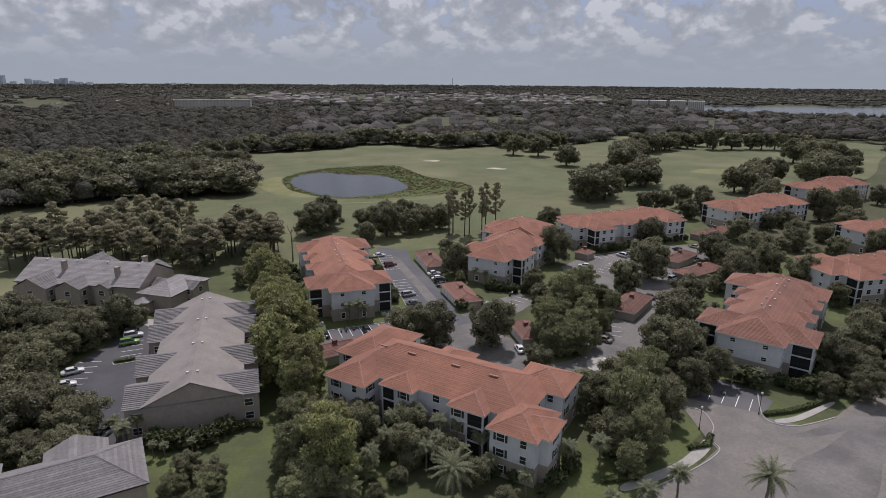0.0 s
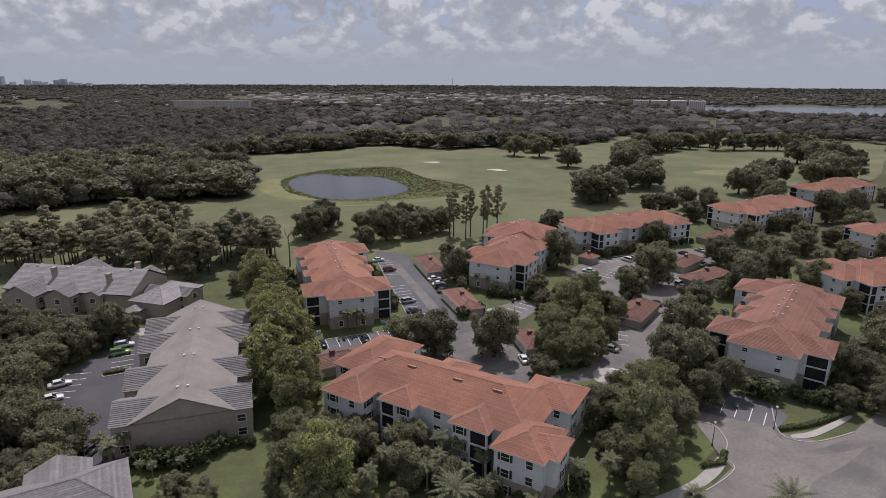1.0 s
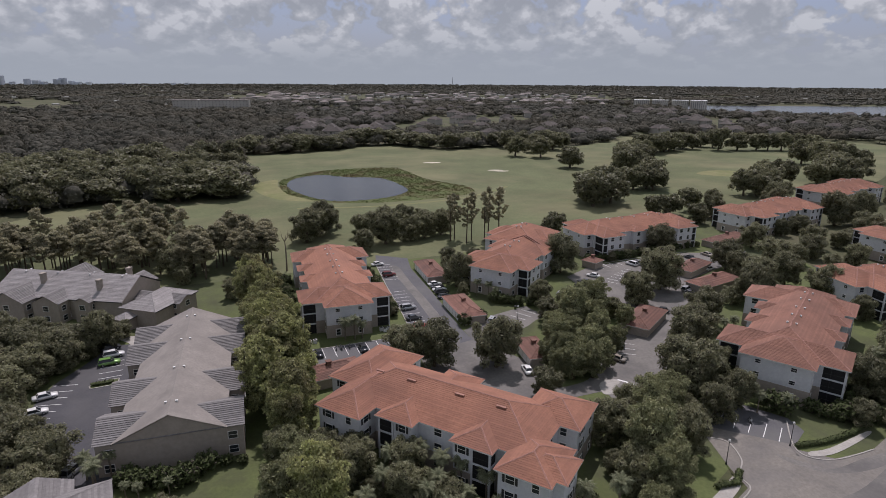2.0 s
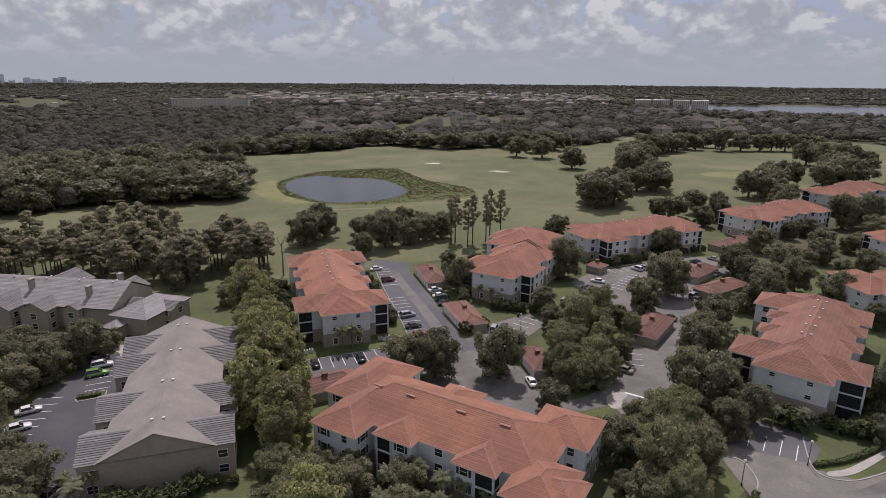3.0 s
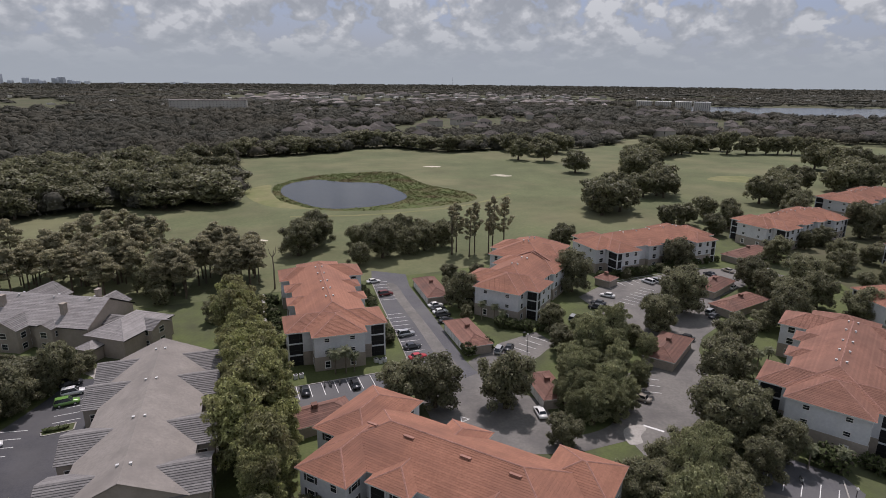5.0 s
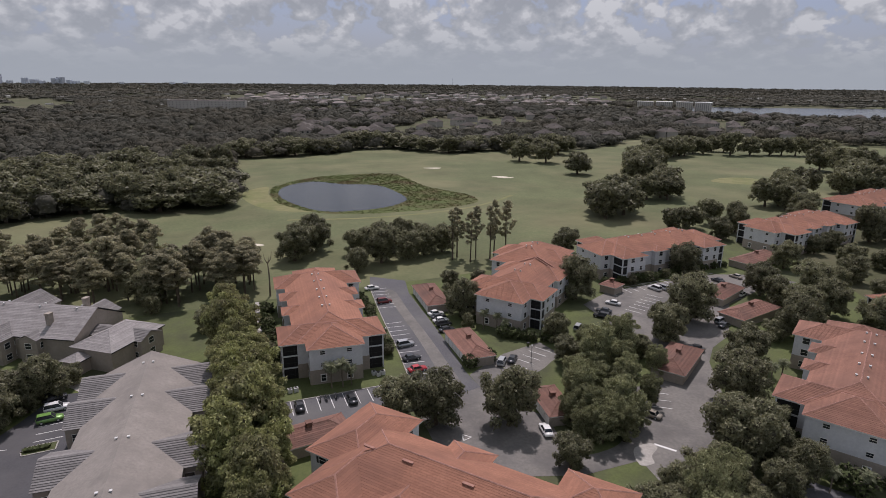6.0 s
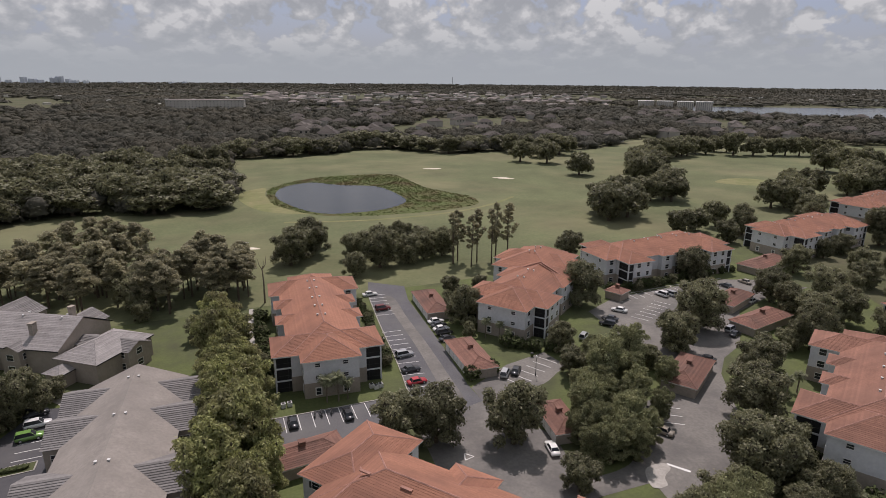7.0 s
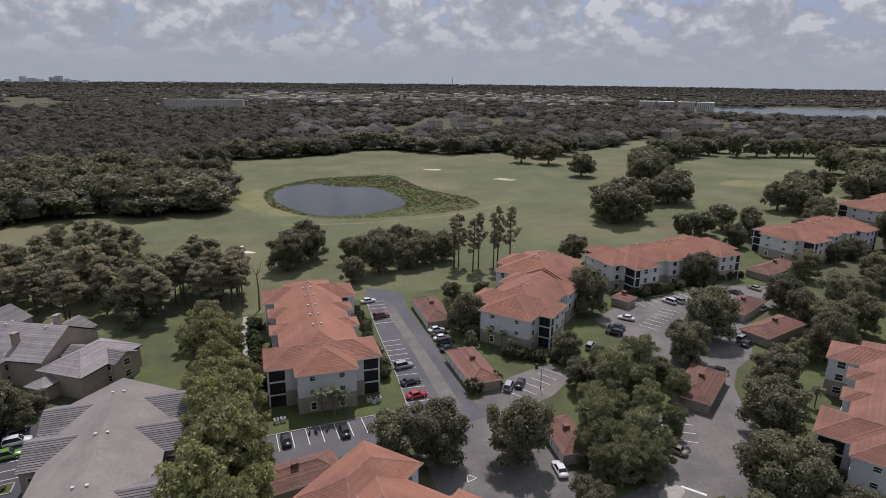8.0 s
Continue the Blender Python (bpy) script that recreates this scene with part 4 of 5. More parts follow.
plant_all(OAKS, [(19, -17, 6.2), (25.6, -18.4, 6.4), (39, -23.7, 6.8), (64, -5, 4.6), (67.6, 7, 4.3), (90.5, 32, 7.6), (42.9, -39.6, 5.8), (95, -3, 6.2), (111, 6, 8.0), (96, -1.5, 5.4), (82, -8, 5.3),
                 (102.5, -21, 6.7), (88, -33, 7.2), (72, -48, 7.6), (82, -46, 6.4), (139, 39, 6.4), (189, 73, 8.3), (147, 14.6, 6.3), (143, 4.4, 5.5), (137, -8, 7.2), (152, -5, 6.4)], 6.5)
plant_all(OAKS, [(202, 25, 8), (212, 20, 7), (179, 33, 6.5), (218, 44, 7.5), (246, 48, 8), (188, 14, 8), (162, 8.5, 7), (280, 58, 9), (207, 43, 6.5), (310, 64, 9), (128, -14, 6.2),
                 (44, -57.5, 4.6), (240, 76, 7), (232, 78, 6), (205, 80, 7), (260, 90, 8), (170, 75, 5)], 6.5)
plant_groups(FAR_OAKS, [(296, 372, 13), (251, 374, 13), (276, 355, 13), (231, 246, 9.5), (176, 131, 13), (166, 122, 10), (186, 140, 10), (222, 152, 11.5), (235, 160, 10), (250, 200, 13), (262, 215, 14),
                 (275, 230, 13), (285, 245, 12), (300, 262, 13), (345, 300, 13), (362, 307, 13), (380, 312, 12), (268, 113, 11), (280, 118, 10), (314, 140, 12), (434, 321, 11), (405, 316, 11), (425, 297, 10), (443, 292, 10)], 6.5)
plant_groups(FAR_OAKS, [(224, 320, 9.5), (240, 305, 10), (253, 338, 10), (423, 186, 14), (416, 203, 10), (361, 134, 13), (380, 140, 12), (400, 165, 12), (440, 180, 12), (340, 130, 9), (115, 77, 5.2), (179, 89, 6), (190, 92, 6), (205, 95, 6), (460, 286, 9), (470, 282, 9), (480, 276, 9), (492, 270, 9), (500, 262, 9)], 6.5)
plant_all(OAKS, [(28, 121, 8.2), (14.6, 101, 8.5), (20, 109, 7.5), (38, 101, 9), (50, 108, 9), (57, 106, 9), (64, 104, 9), (44, 88, 9), (55, 90, 9), (33, 80, 5), (70, 94, 6), (51.4, 31, 5.6), (56.7, 52, 4.2), (67.6, 55, 4.3), (24, 112, 8), (62, 92, 6)], 6.5)
plant_all(OAKS, [(-67, 21, 9), (-56, 18, 8.5), (-60, -14, 6.9), (-58, -30, 7.1), (-48, -34, 5.5), (-60, 3, 6.5), (-50, 14, 5.2), (-69, 7, 7.8), (-52, -44, 5.6), (-33, 22, 3), (-75, -5, 8), (-72, -22, 8), (-70, -40, 8), (-80, 20, 9), (-85, 5, 9), (-44, 24, 3.5)], 6.5, 0.88)
plant_all(OAKS, [(-30.8, 63.1, 5.4), (-33.4, 74, 6.4), (-31, 70, 5.4), (-1, -53, 4.2), (7, -55, 4.0), (5.4, -61, 4), (72, -50, 6), (60, -53, 5.5), (107, -68, 6), (136, -51, 6.7), (110, -63, 4.5), (-7, 37, 6), (-16, 44, 4), (11.5, -62, 4), (120, -60, 6), (128, -56, 6), (118, -72, 5), (78, -97.5, 3.6), (82, -95, 3.2), (-6, -49, 4.4)], 6.5)
plant_all(CYPS, [(-10, -40, 3.6), (-9.5, 12, 4.2), (-10.5, -4, 4.4), (-9.5, -18, 4.6), (-6.2, 13, 3.2), (-5.6, 1, 3.4), (-5.6, -13, 3.4), (-5.4, -24, 3.4), (-12, 20, 4), (-8, 24, 3.6), (-12, 4, 4), (-12.5, -11, 4), (-8, -10, 3.6), (-12.5, -26, 4.2), (-8.5, -30, 3.8), (-10, 30, 4), (-8, -62, 4.4), (-9, 5.5, 3.6), (-9.5, 18, 3.6), (-7, -19.5, 3.4), (-9.5, -34.5, 3.8), (-6.5, 7.5, 3), (-7.5, -6.5, 3.2), (-10.5, 9, 3.4), (-11, -22, 3.4), (-7, -36, 3.2)], 3.4, 0.92)
plant_all(OAKS, [(-62, 12, 7), (-75, 15, 8), (-64, -6, 6.5), (-66, -18, 7), (-63, -24, 6), (-55, -38, 5.5), (-61, -38, 6.5), (-74, 28, 7), (-62, 25, 7), (-80, -15, 8), (-52, 21, 5), (-78, -30, 8), (-66, 31, 5), (-49, -41, 4.5), (-58, -22, 5)], 6.5, 0.9)
plant_all(OAKS, [(176, 10, 7), (228, 22, 8), (190, -2, 8), (178, -2, 6), (254, 44, 8), (266, 52, 8), (150, -20, 6), (146, -34, 6), (156, -48, 7), (170, -52, 7), (134, -30, 6), (122, -12, 5), (205, -8, 7)], 6.5)
plant_all(OAKS, [(1.5, -58, 3.4), (4.5, -63, 3.2), (10.5, -66.5, 3.4), (13.5, -71, 3.0), (-3.5, -54, 3.4), (2, -66, 3), (16, -78, 2.6), (-3, -70, 3.2), (58, -58, 4.5), (48, -60, 5), (50, -66, 5), (57, -63, 4.4), (41, -72, 3.6), (64, -56, 4.6), (76, -50, 5), (79, -42, 5)], 6.5)
plant_all(OAKS, [(105.7, -63.8, 5.6), (113, -66, 5.6), (119, -62, 6), (101, -74.5, 4.4), (94.5, -71, 3.2), (111, -70, 5), (124, -66, 6), (132, -62, 6), (140, -58, 6)], 6.5)
plant_all(OAKS, [(56, -66.2, 4.6), (40.5, -71.5, 4.2), (40.9, -66, 3.6), (51.2, -56, 4.6), (6.5, -51.6, 3.2), (-4.1, -44.5, 4.4), (0.3, -48.5, 3.6), (-11.8, -45.8, 4), (-5.5, -56, 4.4)], 6.5, 1.1)
plant_all(OAKS, [(-47.9, 17.4, 5.6), (-53.9, 9.2, 5.6), (-57.9, 2.9, 5.6)], 6.5, 0.95)
plant_all(OAKS, [(69.2, -59.5, 4.6), (76.5, -57.1, 4.6), (63.9, -59.4, 4.6)], 6.5)
plant_all(OAKS, [(-56.1, -26.4, 5.8), (-49.5, -33.8, 5.2), (-56.1, -38.2, 6), (-65.8, -7.0, 6), (-54.3, -20.5, 5.0), (-30.2, -52.5, 3.2), (-26.5, -56, 3.4), (-33, -56, 3)], 6.5, 0.9)
plant_all(OAKS, [(25.4, 14, 1.8), (25.8, 19, 2.0), (26.2, 24, 1.9), (26.6, 30, 2.1), (27.2, 36, 1.9), (27.8, 42, 2.2), (28.4, 50, 2.0), (-1.6, 25, 1.8), (-0.8, 33, 2.0), (-0.2, 41, 1.8), (52, 27, 2.4), (50, 22, 2.2), (115, 36, 2), (123, 38, 2.2), (131, 39, 2)], 6.5)
plant_all(TALLS, [(-12, -57, 5.2), (-8, -50, 4.4), (-11, -46, 4.2), (-15, -57, 4.4), (-10, -53, 4.4), (-5, -57, 4.2), (-3, -63, 4), (-12, -61, 4.6), (-6, -51, 4), (-9, -64, 4.6), (-14, -66, 4.4), (-27, -58, 4.2), (-32, -57, 4.0), (-29, -63, 4), (-8.3, -38, 4.2), (-4.1, -42, 4), (-10.8, -64.2, 4.8), (-15.3, -65.4, 4), (-6.5, -67, 4)], 6.0, 0.8)
plant_all(TALLS, [(66, -14, 6.6), (75, -10, 6.0), (46, -68.5, 7.0), (53, -60, 7.2), (60.5, -56, 6.2), (60, -22, 5), (70, -4, 5.2), (80, -17, 4.5), (68, -22, 4.6), (63, -17, 5.6), (71, -15, 5.8), (61, -27, 4.6), (56, -22, 4.8), (52.5, -35, 5.2), (56.5, -32, 5.0), (62, -33, 3.8), (60, -30, 5), (65, -24, 4.8), (70, -27, 4), (58, -18, 4.6), (53, -30, 5.4), (50, -33, 4.5), (57, -36, 4.6), (54, -25, 5), (50, -28, 4.4), (48, -62, 5.2), (45, -74.8, 5), (43.5, -75, 5.6), (39, -78, 4.4)], 6.0, 1.22)
for i in range(100):
    x = -95 + 98 * rng.random()
    y = 66 + 34 * rng.random() + max(0, -x - 30) * 0.35
    if -9 < x and y > 90:
        continue
    plant(PINES, x, y, rng.uniform(0.85, 1.15), rng.uniform(0.72, 0.95))
for x, y in ((-52, 134), (-46, 130), (-58, 128), (-42, 125), (-50, 122), (-36, 118), (-62, 120)):
    plant(PINES, x, y, 1.1, 0.9)
for x, y, k in ((75, 78, 1.0), (79, 82, 1.04), (83, 78, 1.08), (87, 83, 1.14), (70, 83, 0.92), (90, 79, 1.1), (73, 86, 1.0)):
    plant(SLIMS, x, y, 1.1, k)
for x, y, s in ((9.3, 2.8, .8), (11.6, 2.4, .75), (13.6, 2.6, .8), (54, 20.7, .85), (56.7, 18.2, .8), (57.7, 15.2, .7), (79.6, -60.1, .75), (84.2, -62.6, .75), (81.5, -56.3, .8), (-1.9, -63.5, 1.0),
                (-5.9, -60.3, 1.0), (20.1, -76.2, .8), (35.6, -74, 1), (42.4, -85.2, 1), (34.9, -87, 1), (29, -86.2, .9), (30.2, -72.5, .9), (115.6, -59.2, 1.2), (-40.8, -41, .9), (101.5, -29.4, .8), (105.8, -28.5, .8), (9.5, -54.8, 1), (12, -58.6, 1), (14.8, -60.5, .95), (17.6, -64, .9), (4.5, -54.5, 1), (20.5, -68.5, .9), (6, -57, .9), (10, -62, .9), (2, -59, .95), (7.5, -64.5, .9), (13, -67, .85), (-4.5, -57, 1), (16.5, -70.5, .8), (57.5, -33, .7), (-42.6, -36.5, .8), (-40.9, -39.1, .85), (-38.9, -36.9, .8), (-36, -44.2, .5), (-34.1, -45, .5), (-29.6, -45.5, .5)):
    plant(PALMS, x, y, s)
for x, y, s in ((8.9, -73, 1.0), (54.3, -91.4, 0.95)):
    plant(DATES, x, y, s)

for x, y in [(90.1, -63.9), (90.3, -65.6), (91.6, -66.6), (92.6, -67.9), (94.2, -69.0), (94.7, -70.2), (83.4, -60.4), (84.3, -61.8), (-35.9, -40.2), (-33.9, -41.9), (-31.6, -42.2), (-29.2, -43.7), (-27.3, -43.1), (98.4, -68.6), (99.0, -70.1)]:
    plant(SHRUBS, x, y, rng.uniform(0.9, 1.5))

# ---- far woods ----
def woods(name, label, spots, mat=M_WOOD, per=40):
    """Many crowns as one mesh of leaf clusters: x, y, z, radius, height, cluster size of each."""
    r = np.random.RandomState(8)
    sp = np.repeat(np.array(spots), per, 0)
    n = len(sp)
    d = r.normal(0, 1, (n, 3))
    d[:, 2] = np.abs(d[:, 2]) * 1.1 - 0.25
    d /= np.linalg.norm(d, axis=1)[:, None]
    q = (0.72 + 0.34 * r.rand(n))[:, None]
    c = sp[:, :3] + d * sp[:, [3, 3, 4]] * q
    nrm = d + r.normal(0, 0.2, (n, 3)) + (0, 0, 0.25)
    nrm /= np.linalg.norm(nrm, axis=1)[:, None]
    u = np.cross(nrm, r.normal(0, 1, (n, 3)))
    u /= np.linalg.norm(u, axis=1)[:, None]
    w = np.cross(nrm, u)
    s = (sp[:, 5] * r.uniform(0.6, 1.4, n))[:, None]
    v = np.stack([c - u * s, c + w * s * 0.6 - nrm * s * 0.3, c + u * s, c - w * s * 0.7 - nrm * s * 0.2], 1).reshape(-1, 3)
    v[:, 2] = np.maximum(v[:, 2], 0.1)
    me = mesh(name, v, (np.arange(n)[:, None] * 4 + np.arange(4)).tolist(), mat)
    return tagged(new(name, me), label, "woods", kind="stuff")


def canopy(name, label, spots, mat=M_WOOD, seg=8):
    """Closed lumpy crowns, all one mesh, each a dome with an uneven skin: x, y, z, radius, height."""
    r = np.random.RandomState(9)
    sp = np.array(spots)
    n = len(sp)
    sp[:, 3:5] *= 0.74
    tiers = ((-0.15, 0.72), (0.12, 1.0), (0.5, 0.86), (0.85, 0.5))
    a = np.arange(seg) * 2 * np.pi / seg
    rows = []
    for h, w in tiers:
        q = r.uniform(0.6, 1.25, (n, seg))
        turn = a
        rows.append(np.stack([sp[:, :1] + sp[:, 3:4] * w * q * np.cos(turn), sp[:, 1:2] + sp[:, 3:4] * w * q * np.sin(turn), sp[:, 2:3] + sp[:, 4:5] * (h + r.uniform(-0.1, 0.1, (n, seg)))], 2))
    top = np.stack([sp[:, 0], sp[:, 1], sp[:, 2] + sp[:, 4]], 1)[:, None, :]
    v = np.concatenate(rows + [top], 1)
    m = v.shape[1]
    v = v.reshape(-1, 3)
    v[:, 2] = np.maximum(v[:, 2], 0.1)
    unit = []
    for k in range(len(tiers) - 1):
        unit += [(k * seg + j, k * seg + (j + 1) % seg, (k + 1) * seg + (j + 1) % seg, (k + 1) * seg + j) for j in range(seg)]
    last = (len(tiers) - 1) * seg
    unit = np.array(unit)
    cap = np.array([(last + j, last + (j + 1) % seg, m - 1) for j in range(seg)])
    base = (np.arange(n) * m)[:, None, None]
    me = mesh(name, v, (base + unit).reshape(-1, 4).tolist() + (base + cap).reshape(-1, 3).tolist(), mat, smooth=True)
    return tagged(new(name, me), label, "woods", kind="stuff")


def within(p, poly):
    x, y = p
    hit = False
    for (x0, y0), (x1, y1) in zip(poly, poly[1:] + poly[:1]):
        if (y0 > y) != (y1 > y) and x < (x1 - x0) * (y - y0) / (y1 - y0) + x0:
            hit = not hit
    return hit


lake_outline = [(1000, 1000), (1090, 1080), (1500, 900), (2600, 700), (2600, 300), (1400, 480), (1100, 600), (980, 760), (930, 850)]
sheet("lake", lake_outline, 0.3, M_WATER, "wide pale lake near the horizon", "lake")
sheet("lake_shore", [(900, 830), (960, 740), (1080, 580), (1300, 430), (1290, 400), (1040, 540), (900, 700), (860, 800)], 0.25, M_SAND, "sandy bare lake shore", "shore")
golf_line = smooth_line(golf_outline)
rw = random.Random(21)
# ---- far buildings ----
def house(label="far house with brown hip roof", wall=M_FARWALL, roof=M_FARROOF, lx=16, ly=11, h=5.5, name="far_house"):
    top = thing(name, label, "house", "far houses")
    put("wall", Geo().box(-lx / 2 + .4, lx / 2 - .4, -ly / 2 + .4, ly / 2 - .4, 0, h).mesh("wall", wall), top)
    g, _ = roof_rings(-lx / 2, lx / 2, -ly / 2, ly / 2, h, 0.5, 1.5, 0.05)
    put("roof", g.mesh("roof", roof), top)
    pane = Geo().box(-0.8, 0.8, -0.06, 0.05, 0, 1.5).mesh("window", M_PANE)
    for x in (-4.5, 0, 4.5):
        put("window", pane, top, pose(x, -ly / 2 + 0.4, 3.4))
    return top


def flat_block(label, lx, ly, h, wall, roof, name="far_block", rows=0, cols=0):
    top = thing(name, label, "building", "far blocks")
    put("wall", Geo().box(-lx / 2, lx / 2, -ly / 2, ly / 2, 0, h).mesh("wall", wall), top)
    put("roof", Geo().box(-lx / 2 - .3, lx / 2 + .3, -ly / 2 - .3, ly / 2 + .3, h, h + 1.0).mesh("roof", roof), top)
    for r in range(rows):
        for c in range(cols):
            x = -lx / 2 + (c + 0.5) * lx / cols
            put("window", Geo().box(x - 0.8, x + 0.8, -ly / 2 - 0.12, -ly / 2 + 0.05, 1 + r * h / rows, 1 + r * h / rows + 1.5).mesh("window", M_FARPANE), top)
    return top


HOUSE = house()
first = True
house_spots = []
for i in range(120):
    az, d = radians(21 + rw.uniform(-14, 37)), rw.uniform(640, 1250)
    x, y = -15 + math.sin(az) * d, -120 + math.cos(az) * d
    if within((x, y), golf_line) or within((x, y), lake_outline) or y < 250:
        continue
    house_spots.append((x, y))
    m = pose(x, y, 0.0, rz=rw.choice((20, 110, 65, -10))) @ Matrix.Diagonal((1.1, 1.1, 1.2, 1))
    if first:
        HOUSE.matrix_basis, first = m, False
    else:
        copy_thing(HOUSE, m)
hx = np.array(house_spots)
COTTAGE = thing("town_house", "small far town house with pale roof", "house", "town houses")
put("wall", Geo().box(-9, 9, -6, 6, 0, 6.5).mesh("wall", M_FARWALL), COTTAGE)
put("roof", roof_rings(-9.6, 9.6, -6.6, 6.6, 6.5, 0.42, 3.0, 0.05)[0].mesh("roof", M_TOWNROOF), COTTAGE)
first = True
for i in range(150):
    az, d = radians(21 + rw.uniform(-18, 15)), rw.uniform(1330, 2350)
    x, y = -15 + math.sin(az) * d, -120 + math.cos(az) * d
    if within((x, y), lake_outline):
        continue
    m = pose(x, y, 1.0, rz=rw.uniform(-30, 60)) @ Matrix.Diagonal((rw.uniform(0.7, 1.5), rw.uniform(0.7, 1.1), rw.uniform(0.9, 1.4), 1))
    if first:
        COTTAGE.matrix_basis, first = m, False
    else:
        copy_thing(COTTAGE, m)
lake_clear = [(840, 800), (960, 640), (1250, 380), (2600, 200), (2600, 720), (1500, 930), (1090, 1100), (960, 990)]
# beyond the course: small crowns near by, broad low canopy far off
for dist0, dist1, count, ra, rb, leaf, per in ((330, 520, 1200, 5, 9, 0.6, 130), (520, 900, 3000, 5.5, 10, 1.0, 80), (900, 1700, 5200, 7, 13, 1.9, 30), (1700, 3000, 7000, 12, 20, 4, 7), (3000, 4900, 8500, 18, 32, 8, 4)):
    spots = []
    for _ in range(count):
        az = radians(21 + rw.uniform(-44, 44))
        d = math.sqrt(rw.uniform(dist0 ** 2, dist1 ** 2))
        x, y = -15 + math.sin(az) * d, -120 + math.cos(az) * d
        if within((x, y), golf_line) or within((x, y), lake_clear) or (x > 140 and y < 130) or (x > -100 and y < 200):
            continue
        if 1500 < d < 2350 and -17 < math.degrees(az) - 21 < 16 and rw.random() < 0.85:
            continue
        gap = noise.noise(Vector((x * 0.004, y * 0.004, 3)))
        if d > 700 and gap > 0.22:
            continue
        if d < 1400 and np.min(np.abs(hx - (x, y + 6)).max(1)) < 13:
            continue
        r = rw.uniform(ra, rb)
        spots.append((x, y, rw.uniform(2, 5.5), r, rw.uniform(4.5, 9.0) * (1 if d < 1700 else 0.6 if d < 3000 else 0.42), leaf))
    canopy("far_woods", "dark green woods stretching to the horizon", spots)
    if per:
        woods("far_foliage", "ragged leaf clusters over the far woods", spots, per=per)
# the wood at the edge of the course
for i in range(120):
    x, y = rw.uniform(-190, 2), rw.uniform(200, 340)
    if within((x, y), golf_line):
        continue
    plant(FAR_OAKS, x, y, rw.uniform(1.1, 1.9), rw.uniform(0.75, 1.5))
for x in range(6, 250, 13):
    y = np.interp(x, [6, 34, 75, 120, 150, 187, 227, 250], [398, 402, 408, 436, 428, 386, 390, 388])
    plant(FAR_OAKS, x + rw.uniform(-3, 3), y + rw.uniform(2, 12), rw.uniform(1.3, 1.9), rw.uniform(0.9, 1.2))


mall = flat_block("long white flat-roofed shop building", 70, 30, 10, M_CREAM, M_WHITEROOF, "shop_building")
first = True
for i in range(220):
    az, d = radians(21 + rw.uniform(-40, 40)), rw.uniform(1300, 4300)
    if i >= 120:
        az, d = radians(21 + rw.uniform(-15, 12)), rw.uniform(1620, 2250)
    if i < 24:
        az, d = radians(21 + rw.uniform(-29, -14)), rw.uniform(1300, 1650)
    x, y = -15 + math.sin(az) * d, -120 + math.cos(az) * d
    if within((x, y), lake_outline):
        continue
    m = pose(x, y, 3, rz=rw.uniform(0, 40)) @ Matrix.Diagonal((rw.uniform(.2, 0.65), rw.uniform(.3, 0.8), rw.uniform(.5, 0.85), 1))
    if first:
        mall.matrix_basis, first = m, False
    else:
        copy_thing(mall, m)
b = flat_block("long pale brown apartment block among trees", 135, 18, 21, M_CREAM, M_TOWNROOF, "apartment_block", 5, 22)
b.matrix_basis = pose(-8, 1085, 0, rz=-13)
for k, (x, y) in enumerate(((884, 980), (915, 957), (946, 930), (974, 905))):
    b = flat_block("tall white condominium tower by the lake", 33, 18, 18, M_CREAM, M_WHITEROOF, "condominium", 8, 8)
    b.matrix_basis = pose(x, y, 0, rz=-40)
# the skyline of the far town
TOWERS = flat_block("hazy grey office tower on the horizon", 30, 30, 100, M_TOWER, M_TOWER, "office_tower")
first = True
for px, w, h in ((3, 1.4, 0.62), (23, 0.9, 0.4), (50, 1.1, 0.75), (66, 1.6, 0.55), (80, 1.0, 0.4), (101, 0.9, 0.7), (113, 1.5, 0.85), (105, 1.6, 0.6), (128, 1.0, 0.5), (140, 1.2, 0.35), (158, 1.0, 0.35), (218, 0.8, 0.25), (307, 1.0, 0.25), (331, 1.0, 0.27)):
    az = radians(21.1) + math.atan((px - 784) / 1059.0 * 0.965)
    m = pose(-21 + 4600 * math.sin(az), -147 + 4600 * math.cos(az), 0, rz=-20) @ Matrix.Diagonal((w * 0.75, 1, h * 0.8 + 0.09, 1))
    if first:
        TOWERS.matrix_basis, first = m, False
    else:
        copy_thing(TOWERS, m)

# a thin radio mast on the horizon
mast = thing("radio_mast", "thin grey radio mast on the horizon", "mast", m=pose(-21 + 4500 * math.sin(radians(21.9)), -147 + 4500 * math.cos(radians(21.9)), 0))
put("mast_pole", Geo().tube([(0, 0, 0), (0, 0, 62)], [1.6, 0.9], 5).mesh("mast_pole", M_DARK), mast)


